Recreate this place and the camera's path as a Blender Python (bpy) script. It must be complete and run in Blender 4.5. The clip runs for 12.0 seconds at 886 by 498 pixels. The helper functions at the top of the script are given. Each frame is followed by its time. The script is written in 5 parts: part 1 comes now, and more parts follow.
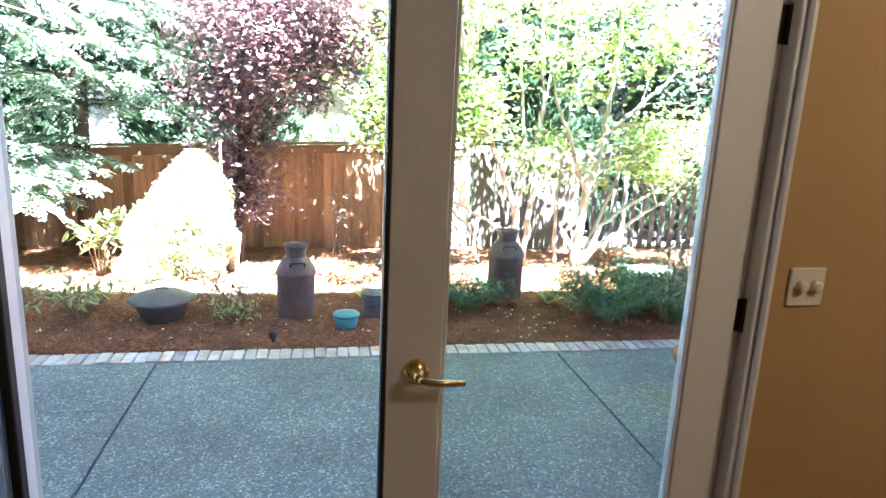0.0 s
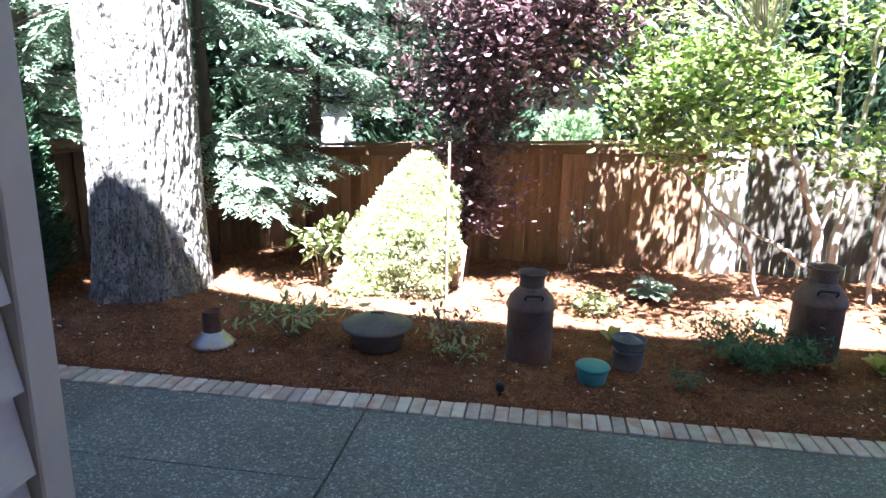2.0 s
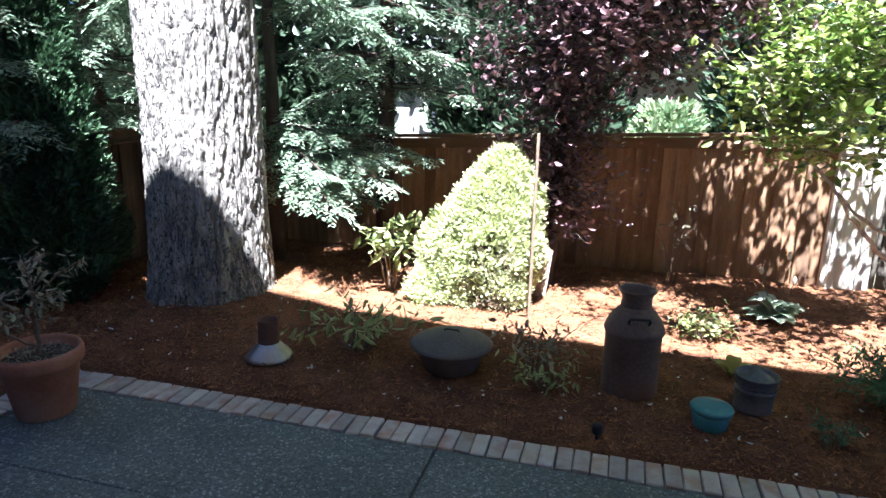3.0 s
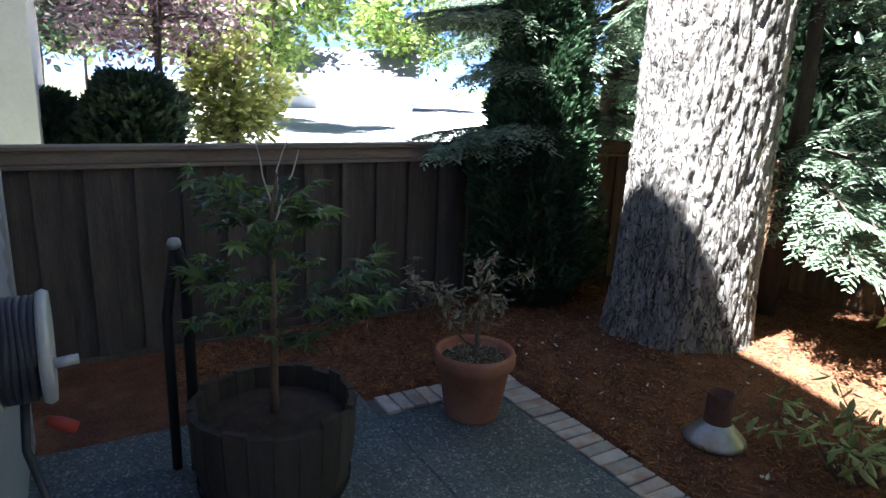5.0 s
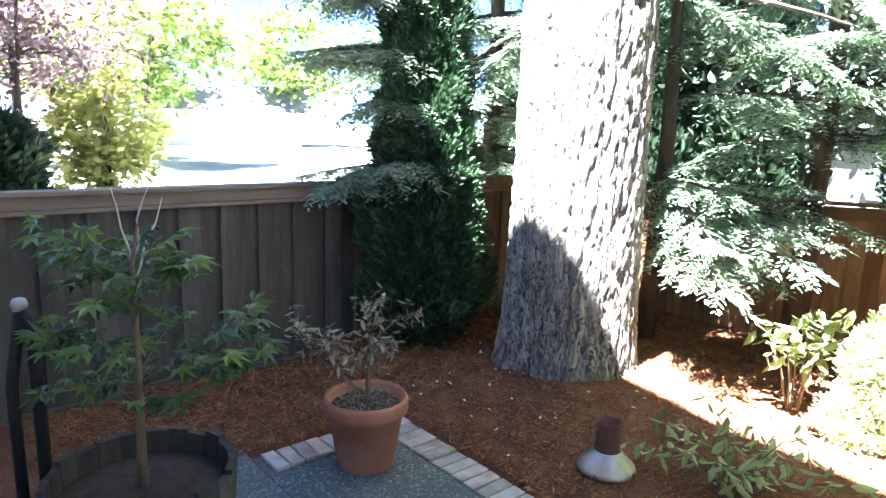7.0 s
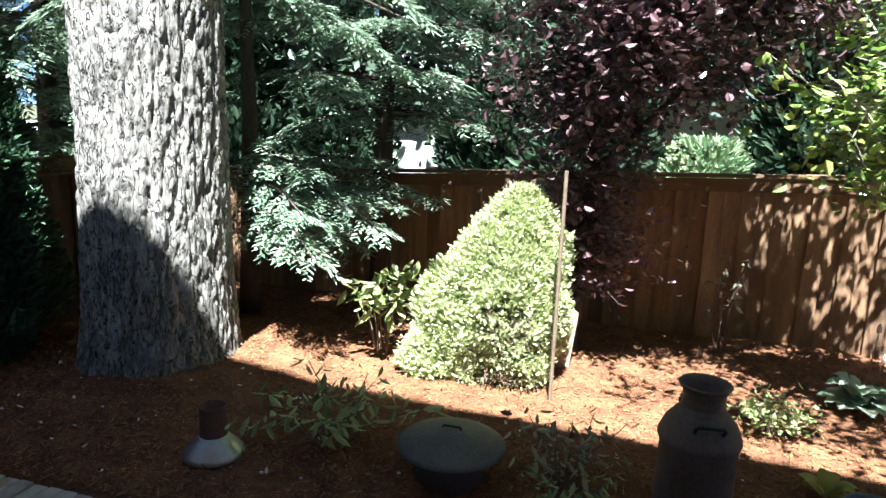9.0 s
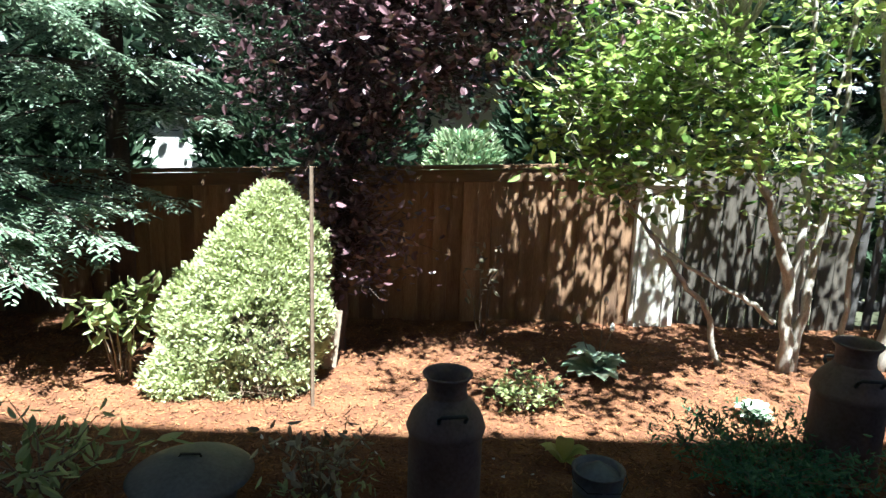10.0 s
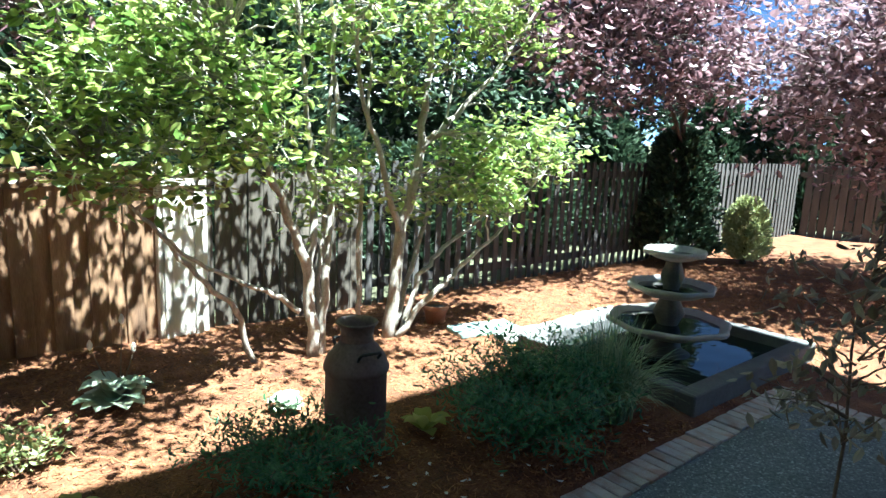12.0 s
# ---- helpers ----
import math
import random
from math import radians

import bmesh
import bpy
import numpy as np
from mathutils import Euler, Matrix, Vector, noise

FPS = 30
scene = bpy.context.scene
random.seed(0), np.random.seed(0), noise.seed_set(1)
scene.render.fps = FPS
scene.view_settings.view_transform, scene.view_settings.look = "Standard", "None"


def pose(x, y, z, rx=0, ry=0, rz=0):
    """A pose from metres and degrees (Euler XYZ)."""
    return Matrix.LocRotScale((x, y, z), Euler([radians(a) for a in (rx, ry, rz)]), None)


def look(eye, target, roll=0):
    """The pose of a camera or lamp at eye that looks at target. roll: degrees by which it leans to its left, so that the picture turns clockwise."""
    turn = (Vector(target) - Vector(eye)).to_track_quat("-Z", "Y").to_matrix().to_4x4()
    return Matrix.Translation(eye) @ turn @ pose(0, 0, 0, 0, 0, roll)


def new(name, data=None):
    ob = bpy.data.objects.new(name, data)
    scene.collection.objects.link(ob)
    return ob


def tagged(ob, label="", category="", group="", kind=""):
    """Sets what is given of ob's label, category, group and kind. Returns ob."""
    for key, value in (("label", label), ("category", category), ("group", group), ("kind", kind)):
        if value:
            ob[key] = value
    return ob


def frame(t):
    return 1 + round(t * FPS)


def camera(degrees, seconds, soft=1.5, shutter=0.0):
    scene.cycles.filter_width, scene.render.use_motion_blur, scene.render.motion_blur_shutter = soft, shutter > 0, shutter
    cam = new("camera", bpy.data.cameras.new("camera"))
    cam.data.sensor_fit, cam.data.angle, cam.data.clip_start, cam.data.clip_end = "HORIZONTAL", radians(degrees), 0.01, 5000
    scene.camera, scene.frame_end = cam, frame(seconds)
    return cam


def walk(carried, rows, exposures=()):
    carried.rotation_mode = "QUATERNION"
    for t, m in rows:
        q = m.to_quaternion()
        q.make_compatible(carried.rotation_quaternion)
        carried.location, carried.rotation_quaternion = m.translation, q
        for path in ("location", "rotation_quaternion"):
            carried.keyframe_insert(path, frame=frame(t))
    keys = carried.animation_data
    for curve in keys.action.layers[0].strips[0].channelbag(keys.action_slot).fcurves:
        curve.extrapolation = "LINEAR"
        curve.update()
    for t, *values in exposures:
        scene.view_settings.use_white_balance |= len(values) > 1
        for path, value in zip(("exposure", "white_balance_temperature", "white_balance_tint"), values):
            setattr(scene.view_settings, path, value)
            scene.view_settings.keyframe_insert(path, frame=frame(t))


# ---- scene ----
# ---------------------------------------------------------------- camera
cam = camera(69.2, 12.0)
PATH = [
    (0, -0.022, 0.033, 1.895, -12.809, -2.586, -10.329),
    (0.5, 0.053, 0.291, 1.911, -12.933, -1.809, -0.115),
    (1, 0.014, 0.628, 1.893, -13.049, -1.529, 5.108),
    (1.5, -0.088, 0.955, 1.866, -13.42, -1.376, 7.201),
    (2, -0.217, 1.221, 1.858, -13.912, -1.213, 8.955),
    (2.5, -0.334, 1.536, 1.841, -14.552, -0.946, 10.815),
    (4.5, -0.591, 2.433, 1.684, -14.721, -2.571, 47.859),
    (5, -0.694, 2.549, 1.706, -14.075, -2.245, 59.939),
    (5.5, -0.701, 2.556, 1.729, -12.699, -1.906, 61.68),
    (6, -0.726, 2.596, 1.73, -11.477, -1.888, 60.037),
    (6.5, -0.724, 2.611, 1.73, -10.781, -1.769, 56.271),
    (8.5, -0.682, 2.716, 1.736, -11.538, -2.176, 25.611),
    (9, -0.619, 2.736, 1.725, -11.641, -2.043, 16.504),
    (9.5, -0.518, 2.847, 1.72, -11.559, -2.029, 7.158),
    (10, -0.387, 2.907, 1.728, -11.446, -1.945, -1.949),
    (10.5, -0.266, 2.898, 1.718, -11.088, -1.753, -10.958),
    (11, -0.159, 2.872, 1.705, -10.521, -1.702, -20.087),
    (11.5, -0.085, 3.0, 1.707, -10.58, -2.06, -30.52),
    (12, -0.072, 3.005, 1.732, -10.12, -2.47, -40.30),
]
EXPOSURES = [(0.0, 6.05, 5250, 9), (0.5, 5.8, 5250, 10), (1.0, 5.25, 5300, 12), (1.5, 4.7, 5300, 13), (2.0, 4.25, 5300, 14), (2.5, 3.85, 5250, 15), (4.3, 2.65, 5600, 9), (4.6, 2.75, 5600, 9),
             (5.0, 3.35, 5600, 11), (5.5, 4.25, 5600, 12), (6.0, 4.7, 5600, 11), (6.7, 5.05, 5600, 11), (8.3, 3.3, 5500, 7), (8.6, 3.15, 5500, 6), (9.0, 2.85, 5450, 3), (9.5, 2.65, 5450, 1),
             (10.5, 2.5, 5300, -1), (11.0, 2.7, 5250, -3), (12.0, 3.1, 5250, -5)]
walk(cam, [(t, pose(x, y, z, 90 + pitch, roll, yaw)) for t, x, y, z, pitch, roll, yaw in PATH], EXPOSURES)

# ---------------------------------------------------------------- light
SUN_FROM = Vector((0.2, -1.0, 2.3)).normalized()
world = bpy.data.worlds.new("sky")
scene.world = world
world.use_nodes = True
sky = world.node_tree.nodes.new("ShaderNodeTexSky")
sky.sky_type, sky.sun_disc = "NISHITA", False
sky.air_density, sky.dust_density, sky.ozone_density = 0.19, 0.02, 0.4
sky.sun_elevation = math.asin(SUN_FROM.z)
sky.sun_rotation = math.atan2(SUN_FROM.x, SUN_FROM.y)
world.node_tree.links.new(sky.outputs[0], world.node_tree.nodes["Background"].inputs[0])
world.node_tree.nodes["Background"].inputs[1].default_value = 0.05
sun = new("sun", bpy.data.lights.new("sun", "SUN"))
sun.data.energy, sun.data.angle, sun.data.color = 5.0, radians(0.55), (1.0, 0.95, 0.87)
sun.matrix_world = look(SUN_FROM * 40, (0, 0, 0))

# ---------------------------------------------------------------- materials
def material(name):
    m = bpy.data.materials.new(name)
    m.use_nodes = True
    return m, m.node_tree.nodes, m.node_tree.links, m.node_tree.nodes["Principled BSDF"]


def surface(name, colours, rough=0.8, scale=6.0, fine=60.0, bump=0.3, metal=0.0, stretch=(1, 1, 1), vary=0.0, depth=0.01, island=False, stain=None, spec=0.5):
    """Two-scale noise colour between the given colours, with fine relief; vary: change from piece to piece; stain: (colour, amount)."""
    m, n, l, b = material(name)
    co = n.new("ShaderNodeTexCoord")
    mp = n.new("ShaderNodeMapping")
    mp.inputs["Scale"].default_value = stretch
    l.new(co.outputs["Object"], mp.inputs[0])
    vec = mp.outputs[0]
    info = n.new("ShaderNodeObjectInfo")
    if vary and not island:
        add = n.new("ShaderNodeVectorMath")
        add.operation = "MULTIPLY_ADD"
        comb = n.new("ShaderNodeCombineXYZ")
        for k in range(3):
            l.new(info.outputs["Random"], comb.inputs[k])
        add.inputs[1].default_value = (37, 53, 71)
        l.new(comb.outputs[0], add.inputs[0])
        l.new(vec, add.inputs[2])
        vec = add.outputs[0]
    big, small = n.new("ShaderNodeTexNoise"), n.new("ShaderNodeTexNoise")
    big.inputs["Scale"].default_value, big.inputs["Detail"].default_value = scale, 4
    small.inputs["Scale"].default_value, small.inputs["Detail"].default_value = fine, 3
    l.new(vec, big.inputs["Vector"])
    l.new(vec, small.inputs["Vector"])
    mix = n.new("ShaderNodeMath")
    mix.operation = "MULTIPLY_ADD"
    mix.inputs[1].default_value = 0.55
    l.new(big.outputs[0], mix.inputs[0])
    half = n.new("ShaderNodeMath")
    half.operation = "MULTIPLY"
    half.inputs[1].default_value = 0.45
    l.new(small.outputs[0], half.inputs[0])
    l.new(half.outputs[0], mix.inputs[2])
    ramp = n.new("ShaderNodeValToRGB")
    el = ramp.color_ramp.elements
    while len(el) < len(colours):
        el.new(0.5)
    for k, c in enumerate(colours):
        el[k].position = 0.3 + 0.4 * k / max(1, len(colours) - 1)
        el[k].color = (*c, 1)
    l.new(mix.outputs[0], ramp.inputs[0])
    colour = ramp.outputs[0]
    if stain:
        sn = n.new("ShaderNodeTexNoise")
        sn.inputs["Scale"].default_value, sn.inputs["Detail"].default_value = scale * 0.45, 5
        l.new(vec, sn.inputs["Vector"])
        rr = n.new("ShaderNodeMapRange")
        rr.inputs[1].default_value, rr.inputs[2].default_value, rr.inputs[4].default_value = 0.5, 0.66, stain[1]
        l.new(sn.outputs[0], rr.inputs[0])
        mx = n.new("ShaderNodeMix")
        mx.data_type = "RGBA"
        mx.inputs[7].default_value = (*stain[0], 1)
        l.new(rr.outputs[0], mx.inputs[0])
        l.new(colour, mx.inputs[6])
        colour = mx.outputs[2]
    if vary:
        hsv = n.new("ShaderNodeHueSaturation")
        rng = n.new("ShaderNodeMapRange")
        rng.inputs[3].default_value, rng.inputs[4].default_value = 1 - vary, 1 + vary
        if island:
            geo = n.new("ShaderNodeNewGeometry")
            l.new(geo.outputs["Random Per Island"], rng.inputs[0])
        else:
            l.new(info.outputs["Random"], rng.inputs[0])
        l.new(rng.outputs[0], hsv.inputs["Value"])
        l.new(colour, hsv.inputs["Color"])
        colour = hsv.outputs[0]
    l.new(colour, b.inputs["Base Color"])
    b.inputs["Roughness"].default_value, b.inputs["Metallic"].default_value = rough, metal
    b.inputs["Specular IOR Level"].default_value = spec
    if bump:
        bp = n.new("ShaderNodeBump")
        bp.inputs["Strength"].default_value, bp.inputs["Distance"].default_value = bump, depth
        l.new(mix.outputs[0], bp.inputs["Height"])
        l.new(bp.outputs[0], b.inputs["Normal"])
    return m


def leafy(name, dark, light, rough=0.45, through_light=0.35, spec=0.5):
    """Leaves: colour from leaf to leaf, a little light through them."""
    m, n, l, b = material(name)
    geo = n.new("ShaderNodeNewGeometry")
    ramp = n.new("ShaderNodeValToRGB")
    ramp.color_ramp.elements[0].color, ramp.color_ramp.elements[1].color = (*dark, 1), (*light, 1)
    l.new(geo.outputs["Random Per Island"], ramp.inputs[0])
    l.new(ramp.outputs[0], b.inputs["Base Color"])
    b.inputs["Roughness"].default_value = rough
    b.inputs["Specular IOR Level"].default_value = spec
    tr = n.new("ShaderNodeBsdfTranslucent")
    l.new(ramp.outputs[0], tr.inputs[0])
    mx = n.new("ShaderNodeMixShader")
    mx.inputs[0].default_value = through_light
    l.new(b.outputs[0], mx.inputs[1])
    l.new(tr.outputs[0], mx.inputs[2])
    l.new(mx.outputs[0], n["Material Output"].inputs[0])
    return m


def plain(name, colour, rough=0.6, metal=0.0, emit=0.0):
    m, n, l, b = material(name)
    b.inputs["Base Color"].default_value = (*colour, 1)
    b.inputs["Roughness"].default_value, b.inputs["Metallic"].default_value = rough, metal
    if emit:
        b.inputs["Emission Color"].default_value, b.inputs["Emission Strength"].default_value = (*colour, 1), emit
    return m


def pane_glass(name):
    m, n, l, b = material(name)
    t, g, f, mx = n.new("ShaderNodeBsdfTransparent"), n.new("ShaderNodeBsdfGlossy"), n.new("ShaderNodeLayerWeight"), n.new("ShaderNodeMixShader")
    t.inputs[0].default_value = (0.93, 0.96, 0.95, 1)
    g.inputs["Roughness"].default_value = 0.0
    pw, ma = n.new("ShaderNodeMath"), n.new("ShaderNodeMath")
    pw.operation, ma.operation = "POWER", "MULTIPLY_ADD"
    f.inputs[0].default_value = 0.5
    pw.inputs[1].default_value, ma.inputs[1].default_value, ma.inputs[2].default_value = 4.0, 0.85, 0.05
    l.new(f.outputs["Facing"], pw.inputs[0])
    l.new(pw.outputs[0], ma.inputs[0])
    l.new(ma.outputs[0], mx.inputs[0])
    l.new(t.outputs[0], mx.inputs[1])
    l.new(g.outputs[0], mx.inputs[2])
    l.new(mx.outputs[0], n["Material Output"].inputs[0])
    return m


def water_surface(name):
    m, n, l, b = material(name)
    b.inputs["Base Color"].default_value = (0.012, 0.018, 0.014, 1)
    b.inputs["Roughness"].default_value = 0.02
    b.inputs["IOR"].default_value = 1.33
    nz, bp = n.new("ShaderNodeTexNoise"), n.new("ShaderNodeBump")
    nz.inputs["Scale"].default_value = 9
    bp.inputs["Strength"].default_value, bp.inputs["Distance"].default_value = 0.15, 0.02
    l.new(nz.outputs[0], bp.inputs["Height"])
    l.new(bp.outputs[0], b.inputs["Normal"])
    return m


def aggregate(name):
    """Exposed-aggregate concrete: small pebbles of mixed greys in a grey matrix."""
    m, n, l, b = material(name)
    co = n.new("ShaderNodeTexCoord")
    v = n.new("ShaderNodeTexVoronoi")
    v.inputs["Scale"].default_value = 95
    l.new(co.outputs["Object"], v.inputs["Vector"])
    sep = n.new("ShaderNodeSeparateColor")
    l.new(v.outputs["Color"], sep.inputs[0])
    ramp = n.new("ShaderNodeValToRGB")
    el = ramp.color_ramp.elements
    el[0].color, el[1].color = (0.075, 0.09, 0.086, 1), (0.35, 0.385, 0.36, 1)
    el[0].position, el[1].position = 0.0, 1.0
    el.new(0.5).color = (0.128, 0.148, 0.14, 1)
    el.new(0.86).color = (0.168, 0.192, 0.182, 1)
    l.new(sep.outputs[0], ramp.inputs[0])
    big = n.new("ShaderNodeTexNoise")
    big.inputs["Scale"].default_value, big.inputs["Detail"].default_value = 1.3, 5
    l.new(co.outputs["Object"], big.inputs["Vector"])
    rng = n.new("ShaderNodeMapRange")
    rng.inputs[1].default_value, rng.inputs[2].default_value = 0.3, 0.7
    rng.inputs[3].default_value, rng.inputs[4].default_value = 0.72, 1.2
    l.new(big.outputs[0], rng.inputs[0])
    hsv = n.new("ShaderNodeHueSaturation")
    l.new(rng.outputs[0], hsv.inputs["Value"])
    l.new(ramp.outputs[0], hsv.inputs["Color"])
    l.new(hsv.outputs[0], b.inputs["Base Color"])
    b.inputs["Roughness"].default_value = 0.75
    bp = n.new("ShaderNodeBump")
    bp.inputs["Strength"].default_value, bp.inputs["Distance"].default_value = 0.5, 0.004
    bp.invert = True
    l.new(v.outputs["Distance"], bp.inputs["Height"])
    l.new(bp.outputs[0], b.inputs["Normal"])
    return m


CONCRETE = aggregate("exposed_aggregate")
MULCH = surface("bark_mulch", [(0.055, 0.019, 0.008), (0.155, 0.06, 0.024), (0.28, 0.13, 0.055)], 0.95, 5, 70, 0.9, depth=0.03)
CHIP = surface("bark_chip", [(0.12, 0.045, 0.018), (0.33, 0.155, 0.065)], 0.95, 8, 90, 0.3, vary=0.6, island=True)
BRICK = surface("pale_brick", [(0.36, 0.27, 0.22), (0.47, 0.42, 0.37), (0.55, 0.52, 0.48)], 0.9, 14, 130, 0.5, vary=0.22, depth=0.006, stain=((0.36, 0.2, 0.13), 0.7))
MORTAR = surface("sandy_joint", [(0.10, 0.09, 0.075), (0.2, 0.18, 0.15)], 0.95, 20, 150, 0.4)
FENCE_WOOD = surface("weathered_cedar", [(0.15, 0.08, 0.042), (0.27, 0.155, 0.082), (0.36, 0.22, 0.125)], 0.85, 3, 30, 0.35, stretch=(6, 6, 0.7), vary=0.22, stain=((0.10, 0.06, 0.04), 0.55))
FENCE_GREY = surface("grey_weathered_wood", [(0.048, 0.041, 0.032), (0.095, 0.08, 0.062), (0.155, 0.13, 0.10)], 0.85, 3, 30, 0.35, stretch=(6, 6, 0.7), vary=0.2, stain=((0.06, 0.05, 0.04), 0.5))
RAIL_Y = surface("weathered_rail", [(0.16, 0.125, 0.088), (0.31, 0.25, 0.185)], 0.85, 3, 30, 0.35, stretch=(5, 0.6, 6), vary=0.15)
RAIL_X = surface("weathered_rail_back", [(0.13, 0.075, 0.04), (0.26, 0.15, 0.08)], 0.85, 3, 30, 0.35, stretch=(0.6, 5, 6), vary=0.15)
PALE_WOOD = surface("pale_wood", [(0.55, 0.50, 0.42), (0.76, 0.72, 0.64)], 0.8, 3, 40, 0.3, stretch=(6, 6, 0.7), vary=0.1)
PICKET = surface("grey_picket_wood", [(0.035, 0.032, 0.03), (0.085, 0.078, 0.072)], 0.85, 3, 30, 0.3, stretch=(6, 6, 0.7), vary=0.25)


def cracked_bark(name):
    """Grey bark broken into upright plates by dark warped cracks."""
    m = surface(name, [(0.10, 0.09, 0.08), (0.25, 0.228, 0.20), (0.42, 0.385, 0.34)], 0.95, 7, 55, 0.8, stretch=(1.5, 1.5, 0.6), depth=0.02)
    n, l = m.node_tree.nodes, m.node_tree.links
    b = n["Principled BSDF"]
    co, mp, nz = n.new("ShaderNodeTexCoord"), n.new("ShaderNodeMapping"), n.new("ShaderNodeTexNoise")
    mp.inputs["Scale"].default_value = (15, 15, 5.0)
    nz.inputs["Scale"].default_value = 1.6
    l.new(co.outputs["Object"], mp.inputs[0])
    l.new(mp.outputs[0], nz.inputs["Vector"])
    add = n.new("ShaderNodeVectorMath")
    add.operation = "MULTIPLY_ADD"
    add.inputs[1].default_value = (2.6, 2.6, 2.6)
    l.new(nz.outputs["Color"], add.inputs[0])
    l.new(mp.outputs[0], add.inputs[2])
    v = n.new("ShaderNodeTexVoronoi")
    v.feature = "DISTANCE_TO_EDGE"
    v.inputs["Scale"].default_value = 1.0
    l.new(add.outputs[0], v.inputs["Vector"])
    r = n.new("ShaderNodeMapRange")
    r.inputs[2].default_value = 0.05
    l.new(v.outputs["Distance"], r.inputs[0])
    old = b.inputs["Base Color"].links[0].from_socket
    mx = n.new("ShaderNodeMix")
    mx.data_type = "RGBA"
    mx.inputs[6].default_value = (0.06, 0.052, 0.046, 1)
    l.new(r.outputs[0], mx.inputs[0])
    l.new(old, mx.inputs[7])
    l.new(mx.outputs[2], b.inputs["Base Color"])
    bp = n.new("ShaderNodeBump")
    bp.inputs["Strength"].default_value, bp.inputs["Distance"].default_value = 1.0, 0.03
    l.new(r.outputs[0], bp.inputs["Height"])
    l.new(b.inputs["Normal"].links[0].from_socket, bp.inputs["Normal"])
    l.new(bp.outputs[0], b.inputs["Normal"])
    return m


BARK = cracked_bark("furrowed_bark")
STEM = surface("pale_grey_bark", [(0.17, 0.145, 0.115), (0.36, 0.32, 0.265), (0.54, 0.50, 0.43)], 0.85, 8, 60, 0.4, stretch=(2, 2, 0.8))
DARK_STEM = surface("dark_bark", [(0.035, 0.024, 0.02), (0.10, 0.07, 0.055)], 0.9, 12, 70, 0.6, stretch=(2, 2, 0.6))
TWIG = surface("brown_twig", [(0.12, 0.08, 0.05), (0.25, 0.18, 0.12)], 0.9, 20, 90, 0.3)
SPRAY = leafy("cedar_spray", (0.09, 0.15, 0.085), (0.40, 0.48, 0.35), 0.45, 0.35)
# dark copy of the cedar spray, with the corner's shade in its colour
SPRAY_SHADED = leafy("shaded_cedar_spray", (0.02, 0.048, 0.024), (0.085, 0.15, 0.07), 0.55, 0.2)
SPRUCE = leafy("dwarf_spruce_needles", (0.40, 0.44, 0.20), (0.58, 0.61, 0.34), 0.7, 0.35)
PLUM = leafy("purple_plum_leaf", (0.03, 0.012, 0.015), (0.30, 0.17, 0.19), 0.28, 0.2, 1.0)
# paler copy of the plum leaf: glaring sunlight is put into the colour
PINK_PLUM = leafy("bright_lit_plum_leaf", (0.09, 0.045, 0.055), (0.42, 0.29, 0.31), 0.4, 0.4, 0.8)
GREEN_LEAF = leafy("green_leaf", (0.05, 0.125, 0.012), (0.52, 0.62, 0.18), 0.28, 0.45, 1.0)
YELLOW_LEAF = leafy("yellow_green_leaf", (0.25, 0.29, 0.06), (0.56, 0.55, 0.20), 0.5, 0.45)
MAPLE_LEAF = leafy("maple_leaf", (0.035, 0.07, 0.03), (0.17, 0.26, 0.04), 0.33, 0.35, 0.8)
RHODO_LEAF = leafy("rhododendron_leaf", (0.16, 0.22, 0.07), (0.48, 0.52, 0.22), 0.45, 0.3)
BLUE_GREEN = leafy("blue_green_leaf", (0.035, 0.11, 0.05), (0.10, 0.22, 0.09), 0.5, 0.3)
GRASS_LEAF = leafy("grass_blade", (0.10, 0.20, 0.09), (0.45, 0.50, 0.30), 0.5, 0.3)
HOSTA_LEAF = leafy("hosta_leaf", (0.26, 0.38, 0.24), (0.70, 0.75, 0.62), 0.45, 0.3)
DRY_LEAF = leafy("withered_leaf", (0.15, 0.12, 0.07), (0.42, 0.38, 0.26), 0.7, 0.25)
FAR_GREEN = leafy("distant_foliage", (0.018, 0.036, 0.020), (0.075, 0.115, 0.062), 0.5, 0.25)
TERRACOTTA = surface("terracotta", [(0.27, 0.10, 0.055), (0.41, 0.18, 0.105)], 0.85, 7, 70, 0.25, stain=((0.5, 0.36, 0.28), 0.35))
CAN_RUST = surface("rusted_steel", [(0.085, 0.06, 0.05), (0.155, 0.11, 0.095), (0.20, 0.15, 0.13)], 0.75, 5, 60, 0.25, metal=0.25, stain=((0.16, 0.075, 0.04), 0.6))
RUST = surface("orange_rust", [(0.10, 0.05, 0.036), (0.19, 0.10, 0.07)], 0.85, 9, 70, 0.4, metal=0.1)
GALV = surface("galvanised_sheet", [(0.36, 0.35, 0.34), (0.6, 0.6, 0.6)], 0.42, 6, 40, 0.1, metal=0.85, stain=((0.42, 0.27, 0.15), 0.5))
PAIL = surface("dull_zinc", [(0.11, 0.115, 0.13), (0.2, 0.205, 0.225)], 0.6, 6, 50, 0.15, metal=0.6, stain=((0.2, 0.13, 0.09), 0.5))
IRON = surface("black_iron", [(0.022, 0.021, 0.02), (0.05, 0.047, 0.044)], 0.55, 8, 90, 0.2, metal=0.5)
PAN = surface("blackened_steel", [(0.065, 0.06, 0.058), (0.15, 0.138, 0.132)], 0.68, 6, 60, 0.2, metal=0.15, stain=((0.13, 0.08, 0.05), 0.4))
